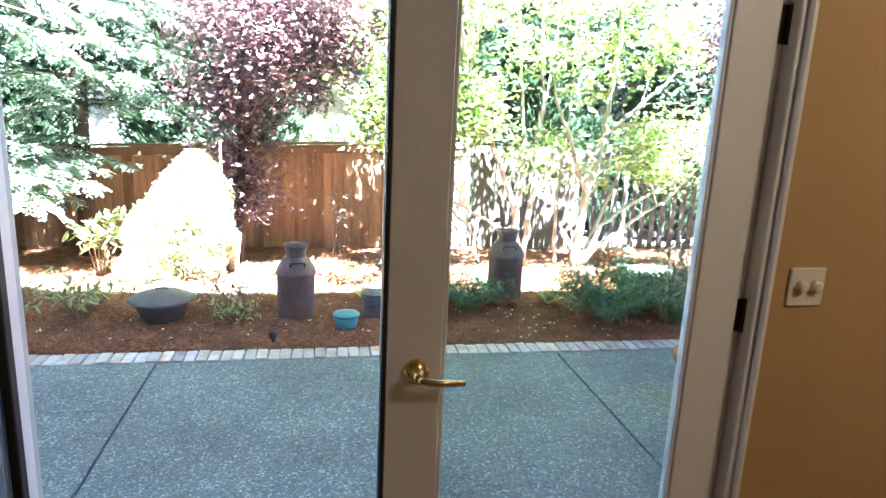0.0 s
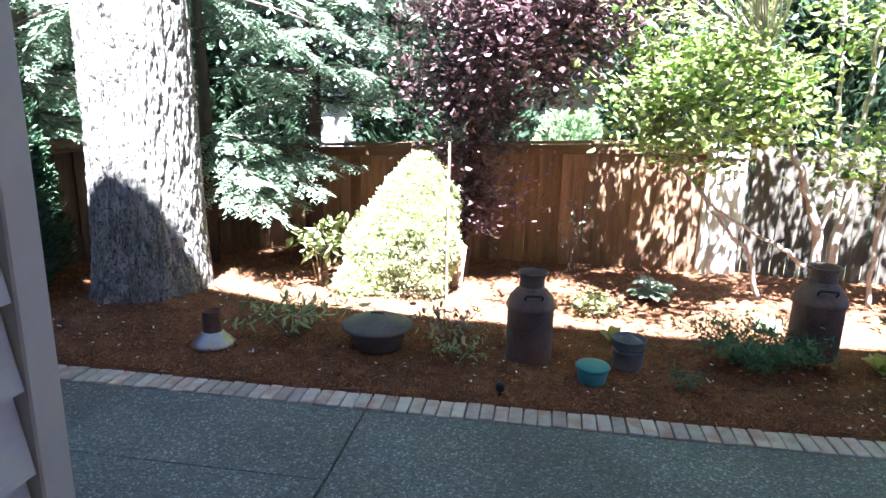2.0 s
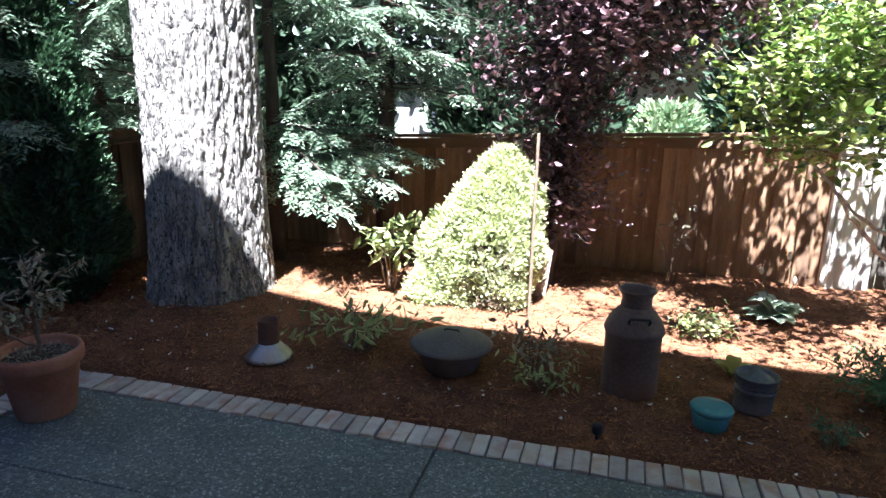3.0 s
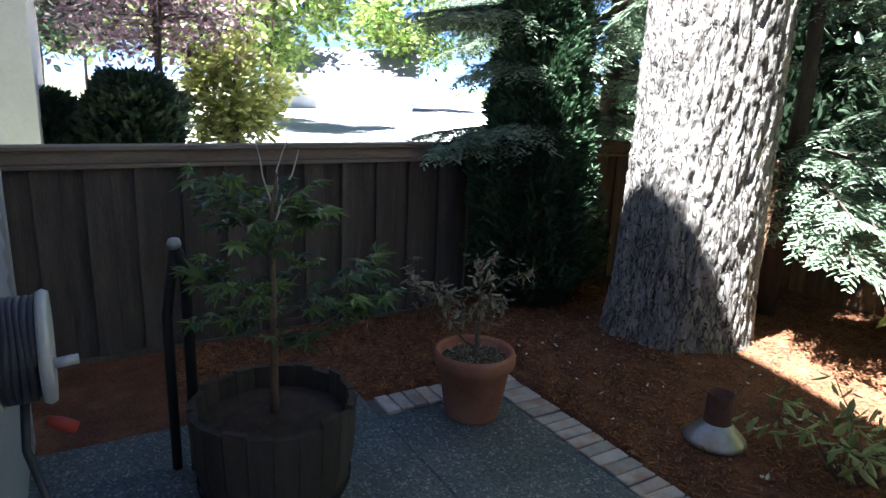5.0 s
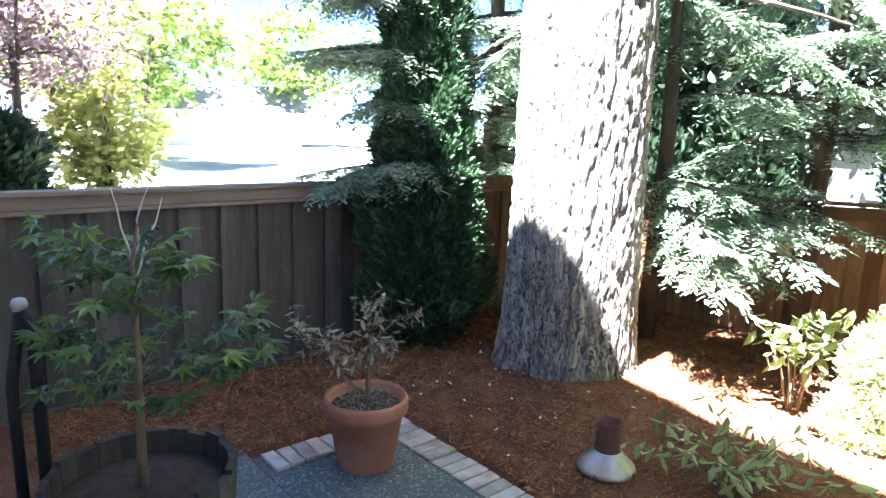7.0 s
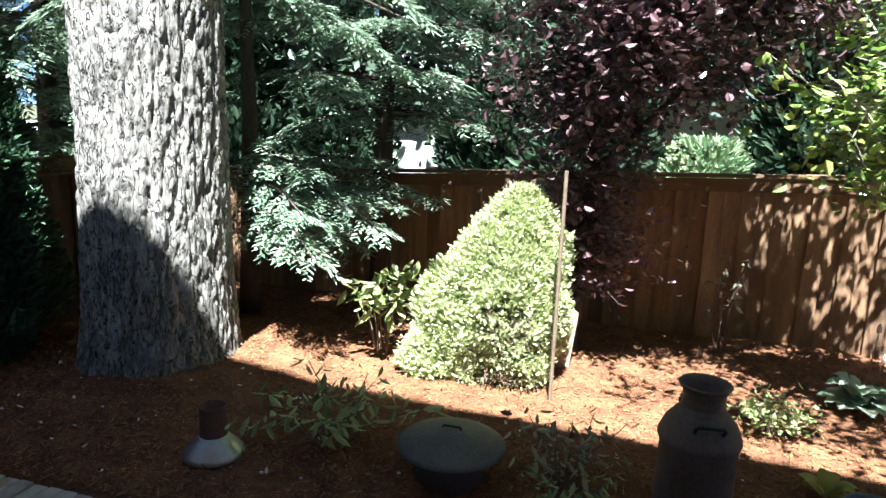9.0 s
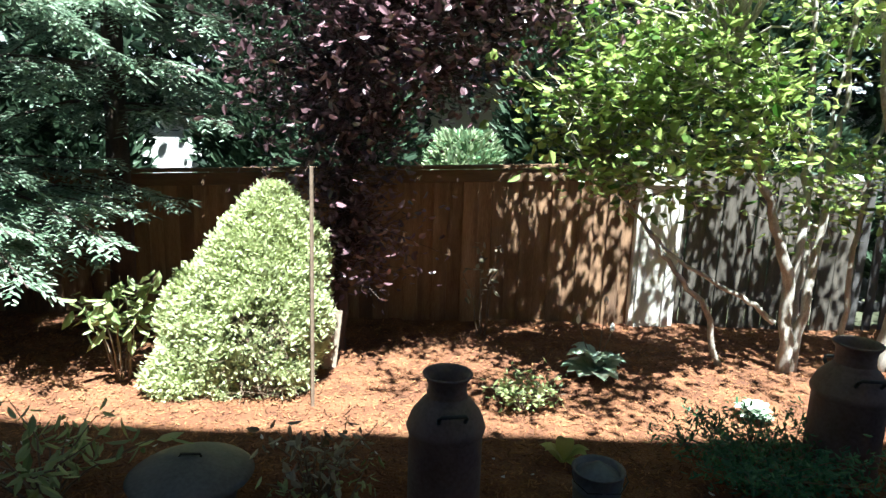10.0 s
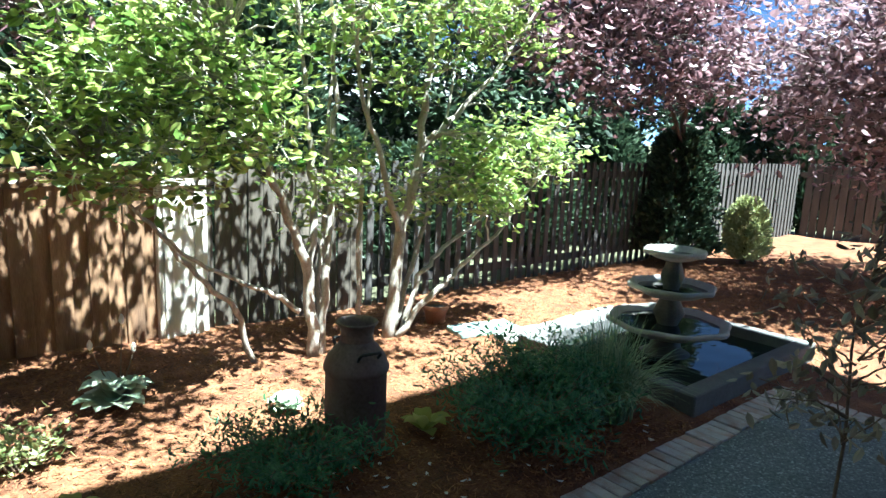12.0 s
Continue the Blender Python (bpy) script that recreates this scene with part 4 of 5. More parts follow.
    # pale many-stemmed tree over the beds: two clumps of stems and a bent low bough
    st = [([(2.26, 7.15, -0.05), (2.19, 7.13, 0.69), (1.97, 7.08, 1.2), (1.75, 7.0, 1.63), (1.5, 6.9, 2.2)], 0.06, 0.016),
          ([(2.19, 7.13, 0.66), (2.26, 7.18, 1.32), (2.2, 7.2, 1.84), (2.1, 7.2, 2.9)], 0.042, 0.014),
          ([(2.32, 7.17, -0.05), (2.39, 7.2, 0.82), (2.42, 7.22, 1.45), (2.44, 7.2, 2.04), (2.35, 7.2, 3.1)], 0.045, 0.015),
          ([(2.30, 7.22, 0.0), (2.46, 7.4, 0.9), (2.55, 7.5, 1.7), (2.7, 7.6, 2.9)], 0.03, 0.012),
          ([(2.98, 7.2, -0.05), (3.04, 7.16, 0.9), (3.16, 7.1, 1.54), (3.2, 7.05, 2.19), (3.24, 7.0, 3.3)], 0.07, 0.022),
          ([(3.05, 7.16, 0.9), (2.74, 7.05, 1.6), (2.5, 6.95, 2.0), (2.3, 6.9, 2.8)], 0.036, 0.012),
          ([(3.02, 7.15, 0.05), (3.38, 7.05, 0.45), (3.6, 7.0, 0.64), (4.02, 6.95, 0.95), (4.3, 6.9, 1.3)], 0.036, 0.012),
          ([(3.1, 7.2, 0.0), (3.29, 7.22, 0.54), (3.59, 7.25, 0.75), (4.14, 7.25, 1.06), (4.6, 7.3, 1.5)], 0.034, 0.012),
          ([(3.17, 7.08, 1.6), (3.53, 7.0, 1.97), (3.9, 6.9, 2.4), (4.2, 6.8, 2.9)], 0.034, 0.012),
          ([(2.78, 7.3, -0.05), (2.74, 7.32, 0.81), (2.77, 7.35, 1.33), (2.83, 7.35, 1.86), (2.8, 7.3, 2.8)], 0.028, 0.011),
          ([(3.06, 7.28, 0.0), (3.5, 7.4, 1.0), (3.75, 7.5, 1.8), (4.0, 7.6, 2.7)], 0.032, 0.012),
          ([(2.1, 7.1, 0.42), (1.84, 7.1, 0.61), (1.43, 7.1, 0.81), (1.15, 7.05, 1.05)], 0.026, 0.012),
          ([(1.82, 7.22, -0.03), (1.66, 7.2, 0.47), (1.39, 7.15, 0.75), (1.1, 7.1, 1.12), (0.8, 7.0, 1.4)], 0.03, 0.012)]
    st = [(p, r0 * 0.82, r1 * 0.8) for p, r0, r1 in st]
    cl = cloud(rs, 88, (2.3, 6.95, 2.72), (2.2, 1.0, 0.7), 0.15) + cloud(rs, 85, (1.05, 6.75, 1.85), (0.85, 0.5, 0.5)) + cloud(rs, 44, (3.95, 6.9, 1.55), (0.7, 0.5, 0.5)) + cloud(rs, 18, (2.7, 7.3, 1.3), (0.9, 0.3, 0.4))
    # unseen upper clusters, added to throw dappled shade on the mulch and fence
    cl += cloud(rs, 26, (2.2, 5.9, 3.35), (2.3, 0.8, 0.5)) + cloud(rs, 16, (2.0, 7.2, 3.95), (2.7, 0.8, 0.6), 0.1) + cloud(rs, 17, (0.9, 5.35, 3.35), (1.35, 0.55, 0.4), 0.1)
    spread_tree("dogwood_tree", "pale many-stemmed tree with loose light green leaves", (0, 0, 0), 32, st, cl, GREEN_LEAF, STEM, 0.08, 0.052, 46, 0.215, 0.011, 0.55)


trees()


# ---------------------------------------------------------------- far surroundings
def far_tree(label, at, seed, height, crown, count, mat, name="garden_tree", leaf=0.22):
    rs = np.random.RandomState(seed)
    c0 = (0, 0, height)
    cl = cloud(rs, count, c0, crown, 0.25)
    st = [([(0, 0, -0.2), (0.05, 0.03, height * 0.45), (0.0, 0.0, height)], 0.11, 0.05), ([(0, 0, height * 0.4), (crown[0] * 0.5, 0, height)], 0.06, 0.02), ([(0, 0, height * 0.42), (-crown[0] * 0.5, 0.2, height)], 0.06, 0.02)]
    return spread_tree(name, label, at, seed, st, cl, mat, DARK_STEM, leaf, leaf * 0.6, 110, 0.55 * max(0.6, crown[0] / 2.2), 0.02)


def far_house(name, label, at, turn, w, d, h, wall_mat):
    hs = thing(name, label, "house", at, turn)
    part("wall", boxed(-w / 2, w / 2, -d / 2, d / 2, 0, h), wall_mat, hs)
    bm = bmesh.new()
    e = 0.5
    v = [bm.verts.new(p) for p in ((-w / 2 - e, -d / 2 - e, h), (w / 2 + e, -d / 2 - e, h), (w / 2 + e, d / 2 + e, h), (-w / 2 - e, d / 2 + e, h), (-w / 2 - e, 0, h + d * 0.3), (w / 2 + e, 0, h + d * 0.3))]
    for f in ((0, 1, 5, 4), (2, 3, 4, 5), (0, 4, 3), (1, 2, 5), (0, 3, 2, 1)):
        bm.faces.new([v[k] for k in f])
    part("roof", bm, FAR_ROOF, hs)
    for x in (-w * 0.3, 0.0, w * 0.3):
        win = part("window", boxed(x - 0.6, x + 0.6, -d / 2 - 0.05, -d / 2 + 0.02, 1.0, 2.3), WHITE_PAINT, hs)
        part("pane", boxed(x - 0.5, x + 0.5, -d / 2 - 0.07, -d / 2 - 0.052, 1.1, 2.2), WINDOW_DARK, win)
    return hs


def surroundings():
    tagged(part("road", boxed(-60, -12.5, -60, 60, -0.21, -0.2), ASPHALT), "pale sunlit street beyond the fence", "road", kind="structure")
    far_house("house", "white sunlit house next door", (-12.5, -0.7, -0.2), 90, 6.0, 5.5, 5.6, FAR_WALL)
    far_house("house", "pale house with a light roof across the street", (-52, 23, -0.2), 242, 11, 7, 2.6, FAR_WALL)
    far_tree("purple-leaved plum tree beside the street", (-14.5, 4.2, -0.2), 41, 3.8, (2.7, 2.0, 1.5), 60, PINK_PLUM, "plum_tree", 0.15)
    far_tree("small yellow-green tree beside the street", (-14.5, 5.6, -0.2), 42, 1.6, (0.9, 0.9, 1.2), 28, YELLOW_LEAF)
    far_tree("tall green tree across the street", (-28, 10, -0.2), 43, 5.5, (3.4, 3.2, 3.2), 55, GREEN_LEAF, leaf=0.4)
    far_tree("tall green tree across the street", (-30, 2, -0.2), 44, 6.5, (3.6, 3.2, 3.6), 55, FAR_GREEN, leaf=0.4)
    column_evergreen("shrub", "dark green bush beyond the fence", (-11.0, 3.4, -0.2), 45, 1.1, 1.9, 9000, FAR_GREEN, 0.16, 0.08, 0.3)
    column_evergreen("shrub", "dark green bush beyond the fence", (-11.6, 2.2, -0.2), 46, 1.0, 1.6, 8000, FAR_GREEN, 0.16, 0.08, 0.3)
    # behind the back fence
    for k, x in enumerate(np.arange(-8.0, 14.0, 1.15)):
        hgt = (3.6, 4.2, 3.3)[k % 3]
        if -0.6 < x < 0.9 or -3.7 < x < -2.6:
            continue
        if x > 4.3:
            hgt = (1.7, 2.3, 1.9)[k % 3]
        column_evergreen("hedge_tree", "dense dark evergreen behind the back fence", (float(x), 10.4 + 0.5 * (k % 2), -0.2), 200 + k, 0.95, hgt, 9000, FAR_GREEN, 0.17, 0.08, 0.35)
    for k, (x, y, h, c, s) in enumerate(((-4.5, 11.5, 3.4, 2.2, 51), (-1.6, 12.5, 3.6, 2.3, 52), (1.2, 13.5, 4.6, 2.2, 53), (4.2, 12.0, 3.4, 2.3, 54), (7.5, 11.6, 3.2, 2.2, 55), (10.8, 11.2, 3.3, 2.4, 56))):
        far_tree("dark green tree behind the fence", (x, y, -0.2), s, h, (c, c * 0.7, 1.7), 60, FAR_GREEN, leaf=0.2)
    for k, y in enumerate((4.2, 5.3, 6.5, 7.6, 8.8, 9.8, 10.9, 12.0)):
        column_evergreen("hedge_tree", "dense dark evergreen beyond the garden's end", (15.6 + 0.4 * (k % 2), y, -0.2), 240 + k, 0.95, (3.4, 4.0, 3.2)[k % 3], 9000, FAR_GREEN, 0.17, 0.08, 0.35)
    column_evergreen("shrub", "bright green bush beyond the back fence", (0.1, 10.2, -0.2), 64, 0.8, 1.75, 6000, GRASS_LEAF, 0.13, 0.05, 0.3)
    # added pale wall that catches the sun, so gaps over the fence look bright
    far_house("house", "long pale house added as brightness beyond the back fence", (3.5, 17.0, -0.2), 0, 24, 5, 2.6, FAR_WALL)
    far_tree("purple-leaved plum tree at the garden's end", (8.7, 5.0, -0.1), 61, 2.7, (2.6, 1.7, 1.1), 150, PINK_PLUM, "plum_tree", 0.11)
    column_evergreen("shrub", "sunlit yellow-green bush by the picket fence", (9.4, 7.2, 0.0), 62, 0.42, 1.0, 6000, SPRUCE, 0.07, 0.04, 0.4)
    column_evergreen("shrub", "dark climbing bush against the picket fence", (8.6, 7.9, 0.0), 63, 0.7, 1.9, 8000, FAR_GREEN, 0.1, 0.06, 0.3)


surroundings()


for k, (x, y, hh, c) in enumerate(((-46, 4, 6, 4), (-52, 14, 7, 5), (-50, 27, 7, 5), (-40, 32, 6, 4.5), (-34, 9, 4.5, 2.6))):
    far_tree("tall green tree across the street", (x, y, -0.2), 300 + k, hh, (c, c, c * 0.8), 45, FAR_GREEN if k % 2 else GREEN_LEAF, leaf=0.6)


# ---------------------------------------------------------------- things on the bed and patio
def milk_can(at, turn=0):
    can = thing("milk_can", "rusty brown antique milk can standing in the mulch", "milk can", at, turn, "milk cans")
    part("body", lathe([(0, 0.0), (0.158, 0.0), (0.163, 0.012), (0.160, 0.03), (0.160, 0.36), (0.168, 0.375), (0.172, 0.39), (0.168, 0.405), (0.150, 0.45), (0.112, 0.50), (0.093, 0.515), (0.089, 0.53), (0.076, 0.53), (0.074, 0.48), (0.0, 0.48)], 40), CAN_RUST, can, smooth=True)
    part("neck", lathe([(0.087, 0.528), (0.084, 0.570), (0.089, 0.598), (0.104, 0.618), (0.109, 0.626), (0.104, 0.632), (0.092, 0.624), (0.078, 0.598), (0.074, 0.50), (0, 0.49)], 40), CAN_RUST, can, "flared collar with its rim", True)
    for s in (-1, 1):
        bm = bmesh.new()
        tube(bm, [(-0.056, s * 0.128, 0.462), (-0.058, s * 0.150, 0.488), (-0.05, s * 0.160, 0.502), (0.05, s * 0.160, 0.502), (0.058, s * 0.150, 0.488), (0.056, s * 0.128, 0.462)], 0.0085, 8)
        part("handle", bm, IRON, can, "dark iron loop handle", True)
    return can


def lidded_pan(at):
    pan = thing("cooking_pan", "large blackened steel pan with a domed lid", "pan", at)
    part("bowl", lathe([(0, 0), (0.15, 0), (0.17, 0.02), (0.203, 0.13), (0.213, 0.158), (0.0, 0.155)], 40), PAN, pan, smooth=True)
    lid = part("lid", lathe([(0.252, 0.160), (0.258, 0.168), (0.238, 0.184), (0.155, 0.22), (0.06, 0.243), (0, 0.247)], 40), PAN, pan, smooth=True)
    part("lid_handle", tube(bmesh.new(), [(-0.045, 0, 0.243), (-0.04, 0, 0.256), (0.04, 0, 0.256), (0.045, 0, 0.243)], 0.006, 8), IRON, lid, smooth=True)


def chimney_funnel(at):
    f = thing("metal_funnel", "galvanised metal cone with a rusty pipe collar", "funnel", at)
    part("cone", lathe([(0.15, 0.0), (0.153, 0.005), (0.137, 0.025), (0.073, 0.092), (0.064, 0.104), (0.058, 0.098), (0.128, 0.022), (0.145, 0.0)], 36), GALV, f, "spotted galvanised cone", True)
    part("pipe", lathe([(0.060, 0.094), (0.067, 0.100), (0.065, 0.112), (0.063, 0.245), (0.065, 0.25), (0.060, 0.25), (0.058, 0.12), (0.0, 0.11)], 32), RUST, f, "rust-brown open pipe", True)
    part("wire", tube(bmesh.new(), [(0.045, 0.04, 0.235), (0.08, 0.05, 0.32), (0.065, 0.06, 0.38), (0.0, 0.04, 0.42)], 0.004, 6), TWIG, f, "bent rusty wire")


def teal_pot(at):
    p = thing("teal_pot", "small teal glazed pot with a lid", "pot", at)
    part("body", lathe([(0, 0), (0.078, 0), (0.086, 0.01), (0.1, 0.085), (0.094, 0.09), (0, 0.088)], 32), TEAL, p, smooth=True)
    part("lid", lathe([(0.09, 0.092), (0.108, 0.1), (0.112, 0.115), (0.106, 0.124), (0.06, 0.13), (0, 0.131)], 32), TEAL, p, smooth=True)


def zinc_pail(at):
    p = thing("pail", "dull zinc pail with a dented cover", "pail", at)
    part("body", lathe([(0, 0), (0.100, 0), (0.104, 0.012), (0.099, 0.018), (0.106, 0.12), (0.110, 0.125), (0.106, 0.13), (0.112, 0.2), (0.117, 0.208), (0.112, 0.212), (0.104, 0.205), (0.102, 0.17), (0, 0.165)], 36), PAIL, p, smooth=True)
    part("cover", lathe([(0.101, 0.168), (0.095, 0.185), (0.05, 0.21), (0.02, 0.235), (0, 0.237)], 24, 0.15), PAIL, p, smooth=True)
    part("bail", tube(bmesh.new(), [(-0.116, 0, 0.195), (-0.118, -0.05, 0.175), (-0.07, -0.105, 0.15), (0.07, -0.105, 0.15), (0.118, -0.05, 0.175), (0.116, 0, 0.195)], 0.003, 6), IRON, p, "wire bail handle", True)


def path_light(at):
    p = thing("garden_light", "short black garden light on a stake", "garden light", at)
    part("stake", tube(bmesh.new(), [(0, 0, -0.05), (0, 0, 0.05)], 0.01, 8), RUBBER, p)
    part("head", lathe([(0, 0.045), (0.026, 0.045), (0.028, 0.055), (0.028, 0.085), (0.022, 0.095), (0, 0.096)], 16), RUBBER, p, smooth=True)


def clay_pot(at, name, label, r, h):
    p = thing(name, label, "flower pot", at)
    part("pot", lathe([(0, 0), (0.66 * r, 0), (0.68 * r, 0.012), (0.87 * r, h * 0.74), (0.92 * r, h * 0.76), (0.98 * r, h * 0.79), (r, h * 0.84), (r, h * 0.94), (0.96 * r, h * 0.995), (0.90 * r, h), (0.85 * r, h * 0.95), (0.82 * r, h * 0.86), (0.0, h * 0.86)], 44), TERRACOTTA, p, smooth=True)
    part("soil", lathe([(0.822 * r, h * 0.862), (0.5 * r, h * 0.885), (0, h * 0.9)], 30, 0.05), SOIL, p)
    return p


def stick_plant(name, label, cat, at, seed, stems, leaf, width, per, mat, stem_mat, droop=0.3, ball=0.09, fold=0.15, trunk=None, group=""):
    """A leafy plant from stems; stems: list of point lists. Leaves sit in clusters towards the stems' ends."""
    rs = np.random.RandomState(seed)
    rng = random.Random(seed)
    ob = thing(name, label, cat, at, group=group)
    B, A, L = [], [], []
    for pts, r in stems:
        bm = bmesh.new()
        fine = []
        for a, b in zip(pts, pts[1:]):
            fine += bent(a, b, 4, 0, 0.006, rng)[:-1]
        fine.append(Vector(pts[-1]))
        tube(bm, fine, list(np.linspace(r, r * 0.35, len(fine))), 6)
        for k in range(per):
            i = rng.randrange(len(fine) // 2, len(fine))
            p = np.array(fine[i]) + rs.normal(size=3) * ball * 0.5
            d = rand_dirs(rs, 1, 0.3, droop)[0]
            B.append(p), A.append(d), L.append(leaf * rng.uniform(0.55, 1.2))
        part("stem", bm, stem_mat, ob, smooth=True)
    B, A, L = np.array(B), np.array(A), np.array(L)
    sd = np.cross(A, np.array((0, 0, 1.0)) + rs.normal(size=(len(A), 3)) * 0.35)
    leaves("foliage", B, A, sd, L, L * width, mat, ob, fold)
    return ob


def fan_stems(rng, n, h, r, base=0.03, thick=0.006):
    out = []
    for k in range(n):
        a = 2 * math.pi * (k + rng.random() * 0.7) / n
        rr, hh = r * rng.uniform(0.4, 1.0), h * rng.uniform(0.6, 1.05)
        out.append(([(base * math.cos(a), base * math.sin(a), -0.02), (rr * 0.45 * math.cos(a), rr * 0.45 * math.sin(a), hh * 0.6), (rr * math.cos(a + 0.3), rr * math.sin(a + 0.3), hh)], thick))
    return out


def star_leaf_arrays(centres, normals, tips, size, lobes=7):
    """Maple leaves: pointed lobes round a centre."""
    V, F = [], []
    for c, nrm, t, s in zip(centres, normals, tips, size):
        c, nrm, t = Vector(c), Vector(nrm).normalized(), Vector(t)
        t = (t - nrm * t.dot(nrm)).normalized()
        u = nrm.cross(t)
        i0 = len(V)
        V.append(tuple(c))
        m = 0
        for k in range(lobes):
            a = math.radians(-125 + 250 * k / (lobes - 1))
            ln = s * (1 - 0.45 * abs(k - (lobes - 1) / 2) / ((lobes - 1) / 2))
            d = t * math.cos(a) + u * math.sin(a)
            V.append(tuple(c + d * ln - nrm * ln * 0.22))
            if k < lobes - 1:
                b = math.radians(-125 + 250 * (k + 0.5) / (lobes - 1))
                V.append(tuple(c + (t * math.cos(b) + u * math.sin(b)) * s * 0.40 + nrm * s * 0.02))
        for k in range(1, 2 * lobes - 1):
            F.append((i0, i0 + k, i0 + k + 1))
    return V, F


def maple_in_barrel(at):
    rng = random.Random(8)
    tub = thing("barrel_planter", "dark old half-barrel planter of oak staves", "planter", at)
    staves, r0, r1, h = 22, 0.28, 0.338, 0.45
    for k in range(staves):
        a0, a1 = 2 * math.pi * k / staves + 0.006, 2 * math.pi * (k + 1) / staves - 0.006
        hh = h + rng.uniform(-0.02, 0.012)
        bm = bmesh.new()
        rings = []
        for z, r in ((0.0, r0), (hh * 0.5, (r0 + r1) / 2 + 0.018), (hh, r1)):
            rings.append([bm.verts.new((q * math.cos(a), q * math.sin(a), z)) for a, q in ((a0, r), (a1, r), (a1, r - 0.028), (a0, r - 0.028))])
        for lo, up in zip(rings, rings[1:]):
            for j in range(4):
                i = (j + 1) % 4
                bm.faces.new((lo[j], lo[i], up[i], up[j]))
        bm.faces.new(rings[0][::-1])
        bm.faces.new(rings[-1])
        part("stave", bm, BARREL_WOOD, tub)
    for z, r in ((0.09, 0.305),):
        part("hoop", lathe([(r, z - 0.02), (r + 0.006, z - 0.02), (r + 0.012, z + 0.02), (r + 0.004, z + 0.02), (r, z - 0.02)], 44), IRON, tub, "black iron hoop", True)
    part("soil", lathe([(0.296, 0.35), (0.15, 0.365), (0, 0.38)], 30, 0.06), SOIL, tub)
    rs = np.random.RandomState(9)
    pl = thing("maple_sapling", "young maple with tiered pointed green leaves", "tree", (at[0], at[1], at[2] + 0.375))
    trunk = [(0, 0, -0.02), (0.015, 0.0, 0.25), (-0.01, 0.01, 0.55), (0.03, 0.0, 0.85), (0.05, 0.02, 1.0)]
    part("trunk", tube(bmesh.new(), trunk, [0.02, 0.016, 0.013, 0.009, 0.004], 8), TWIG, pl, smooth=True)
    bare = [((0.03, 0, 0.84), (0.02, -0.05, 1.12)), ((0.03, 0, 0.86), (0.08, 0.06, 1.14)), ((0.0, 0, 0.75), (0.0, 0.12, 1.08))]
    C, N, T, S = [], [], [], []
    # boughs: way along the house-to-fence line, way towards the street, root and tip heights, leaves
    boughs = [(-0.26, 0.02, 0.30, 0.40, 9), (-0.12, 0.16, 0.30, 0.42, 6), (0.12, -0.1, 0.30, 0.40, 6), (0.40, 0.0, 0.26, 0.52, 12), (0.46, 0.1, 0.40, 0.66, 10), (0.30, -0.12, 0.36, 0.58, 8), (-0.24, -0.03, 0.48, 0.62, 11), (-0.1, -0.16, 0.5, 0.6, 6),
              (0.1, 0.15, 0.45, 0.60, 7), (-0.2, 0.05, 0.68, 0.86, 11), (-0.15, -0.1, 0.74, 0.98, 9), (0.17, 0.03, 0.70, 0.86, 9), (0.06, -0.16, 0.66, 0.80, 8), (-0.04, 0.16, 0.66, 0.88, 8), (0.1, 0.06, 0.8, 0.94, 6)]
    for a, b in bare:
        part("branch", tube(bmesh.new(), bent(a, b, 4, 0, 0.012, rng), list(np.linspace(0.005, 0.002, 5)), 5), PALE_WOOD, pl, "bare pale shoot", True)
    for across, deep, z0, z1, m in boughs:
        e = Vector((across * 0.474 - deep * 0.88, across * 0.88 + deep * 0.474, z1))
        pts = bent((0, 0, z0), e, 5, 0, 0.012, rng)
        part("branch", tube(bmesh.new(), pts, list(np.linspace(0.006, 0.002, 6)), 5), TWIG, pl, smooth=True)
        for j in range(int(m * 1.8)):
            i = rng.randrange(3, 6)
            C.append(np.array(pts[i]) + rs.normal(size=3) * np.array((0.06, 0.06, 0.022)))
            N.append(np.array((0.15, -0.1, 1.0)) + rs.normal(size=3) * 0.28)
            T.append(np.array((e.x, e.y, 0)) * 3 + rs.normal(size=3) * 0.6)
            S.append(0.086 * rng.uniform(0.6, 1.2))
    v, f = star_leaf_arrays(C, N, T, S)
    arrays("foliage", v, f, MAPLE_LEAF, pl)


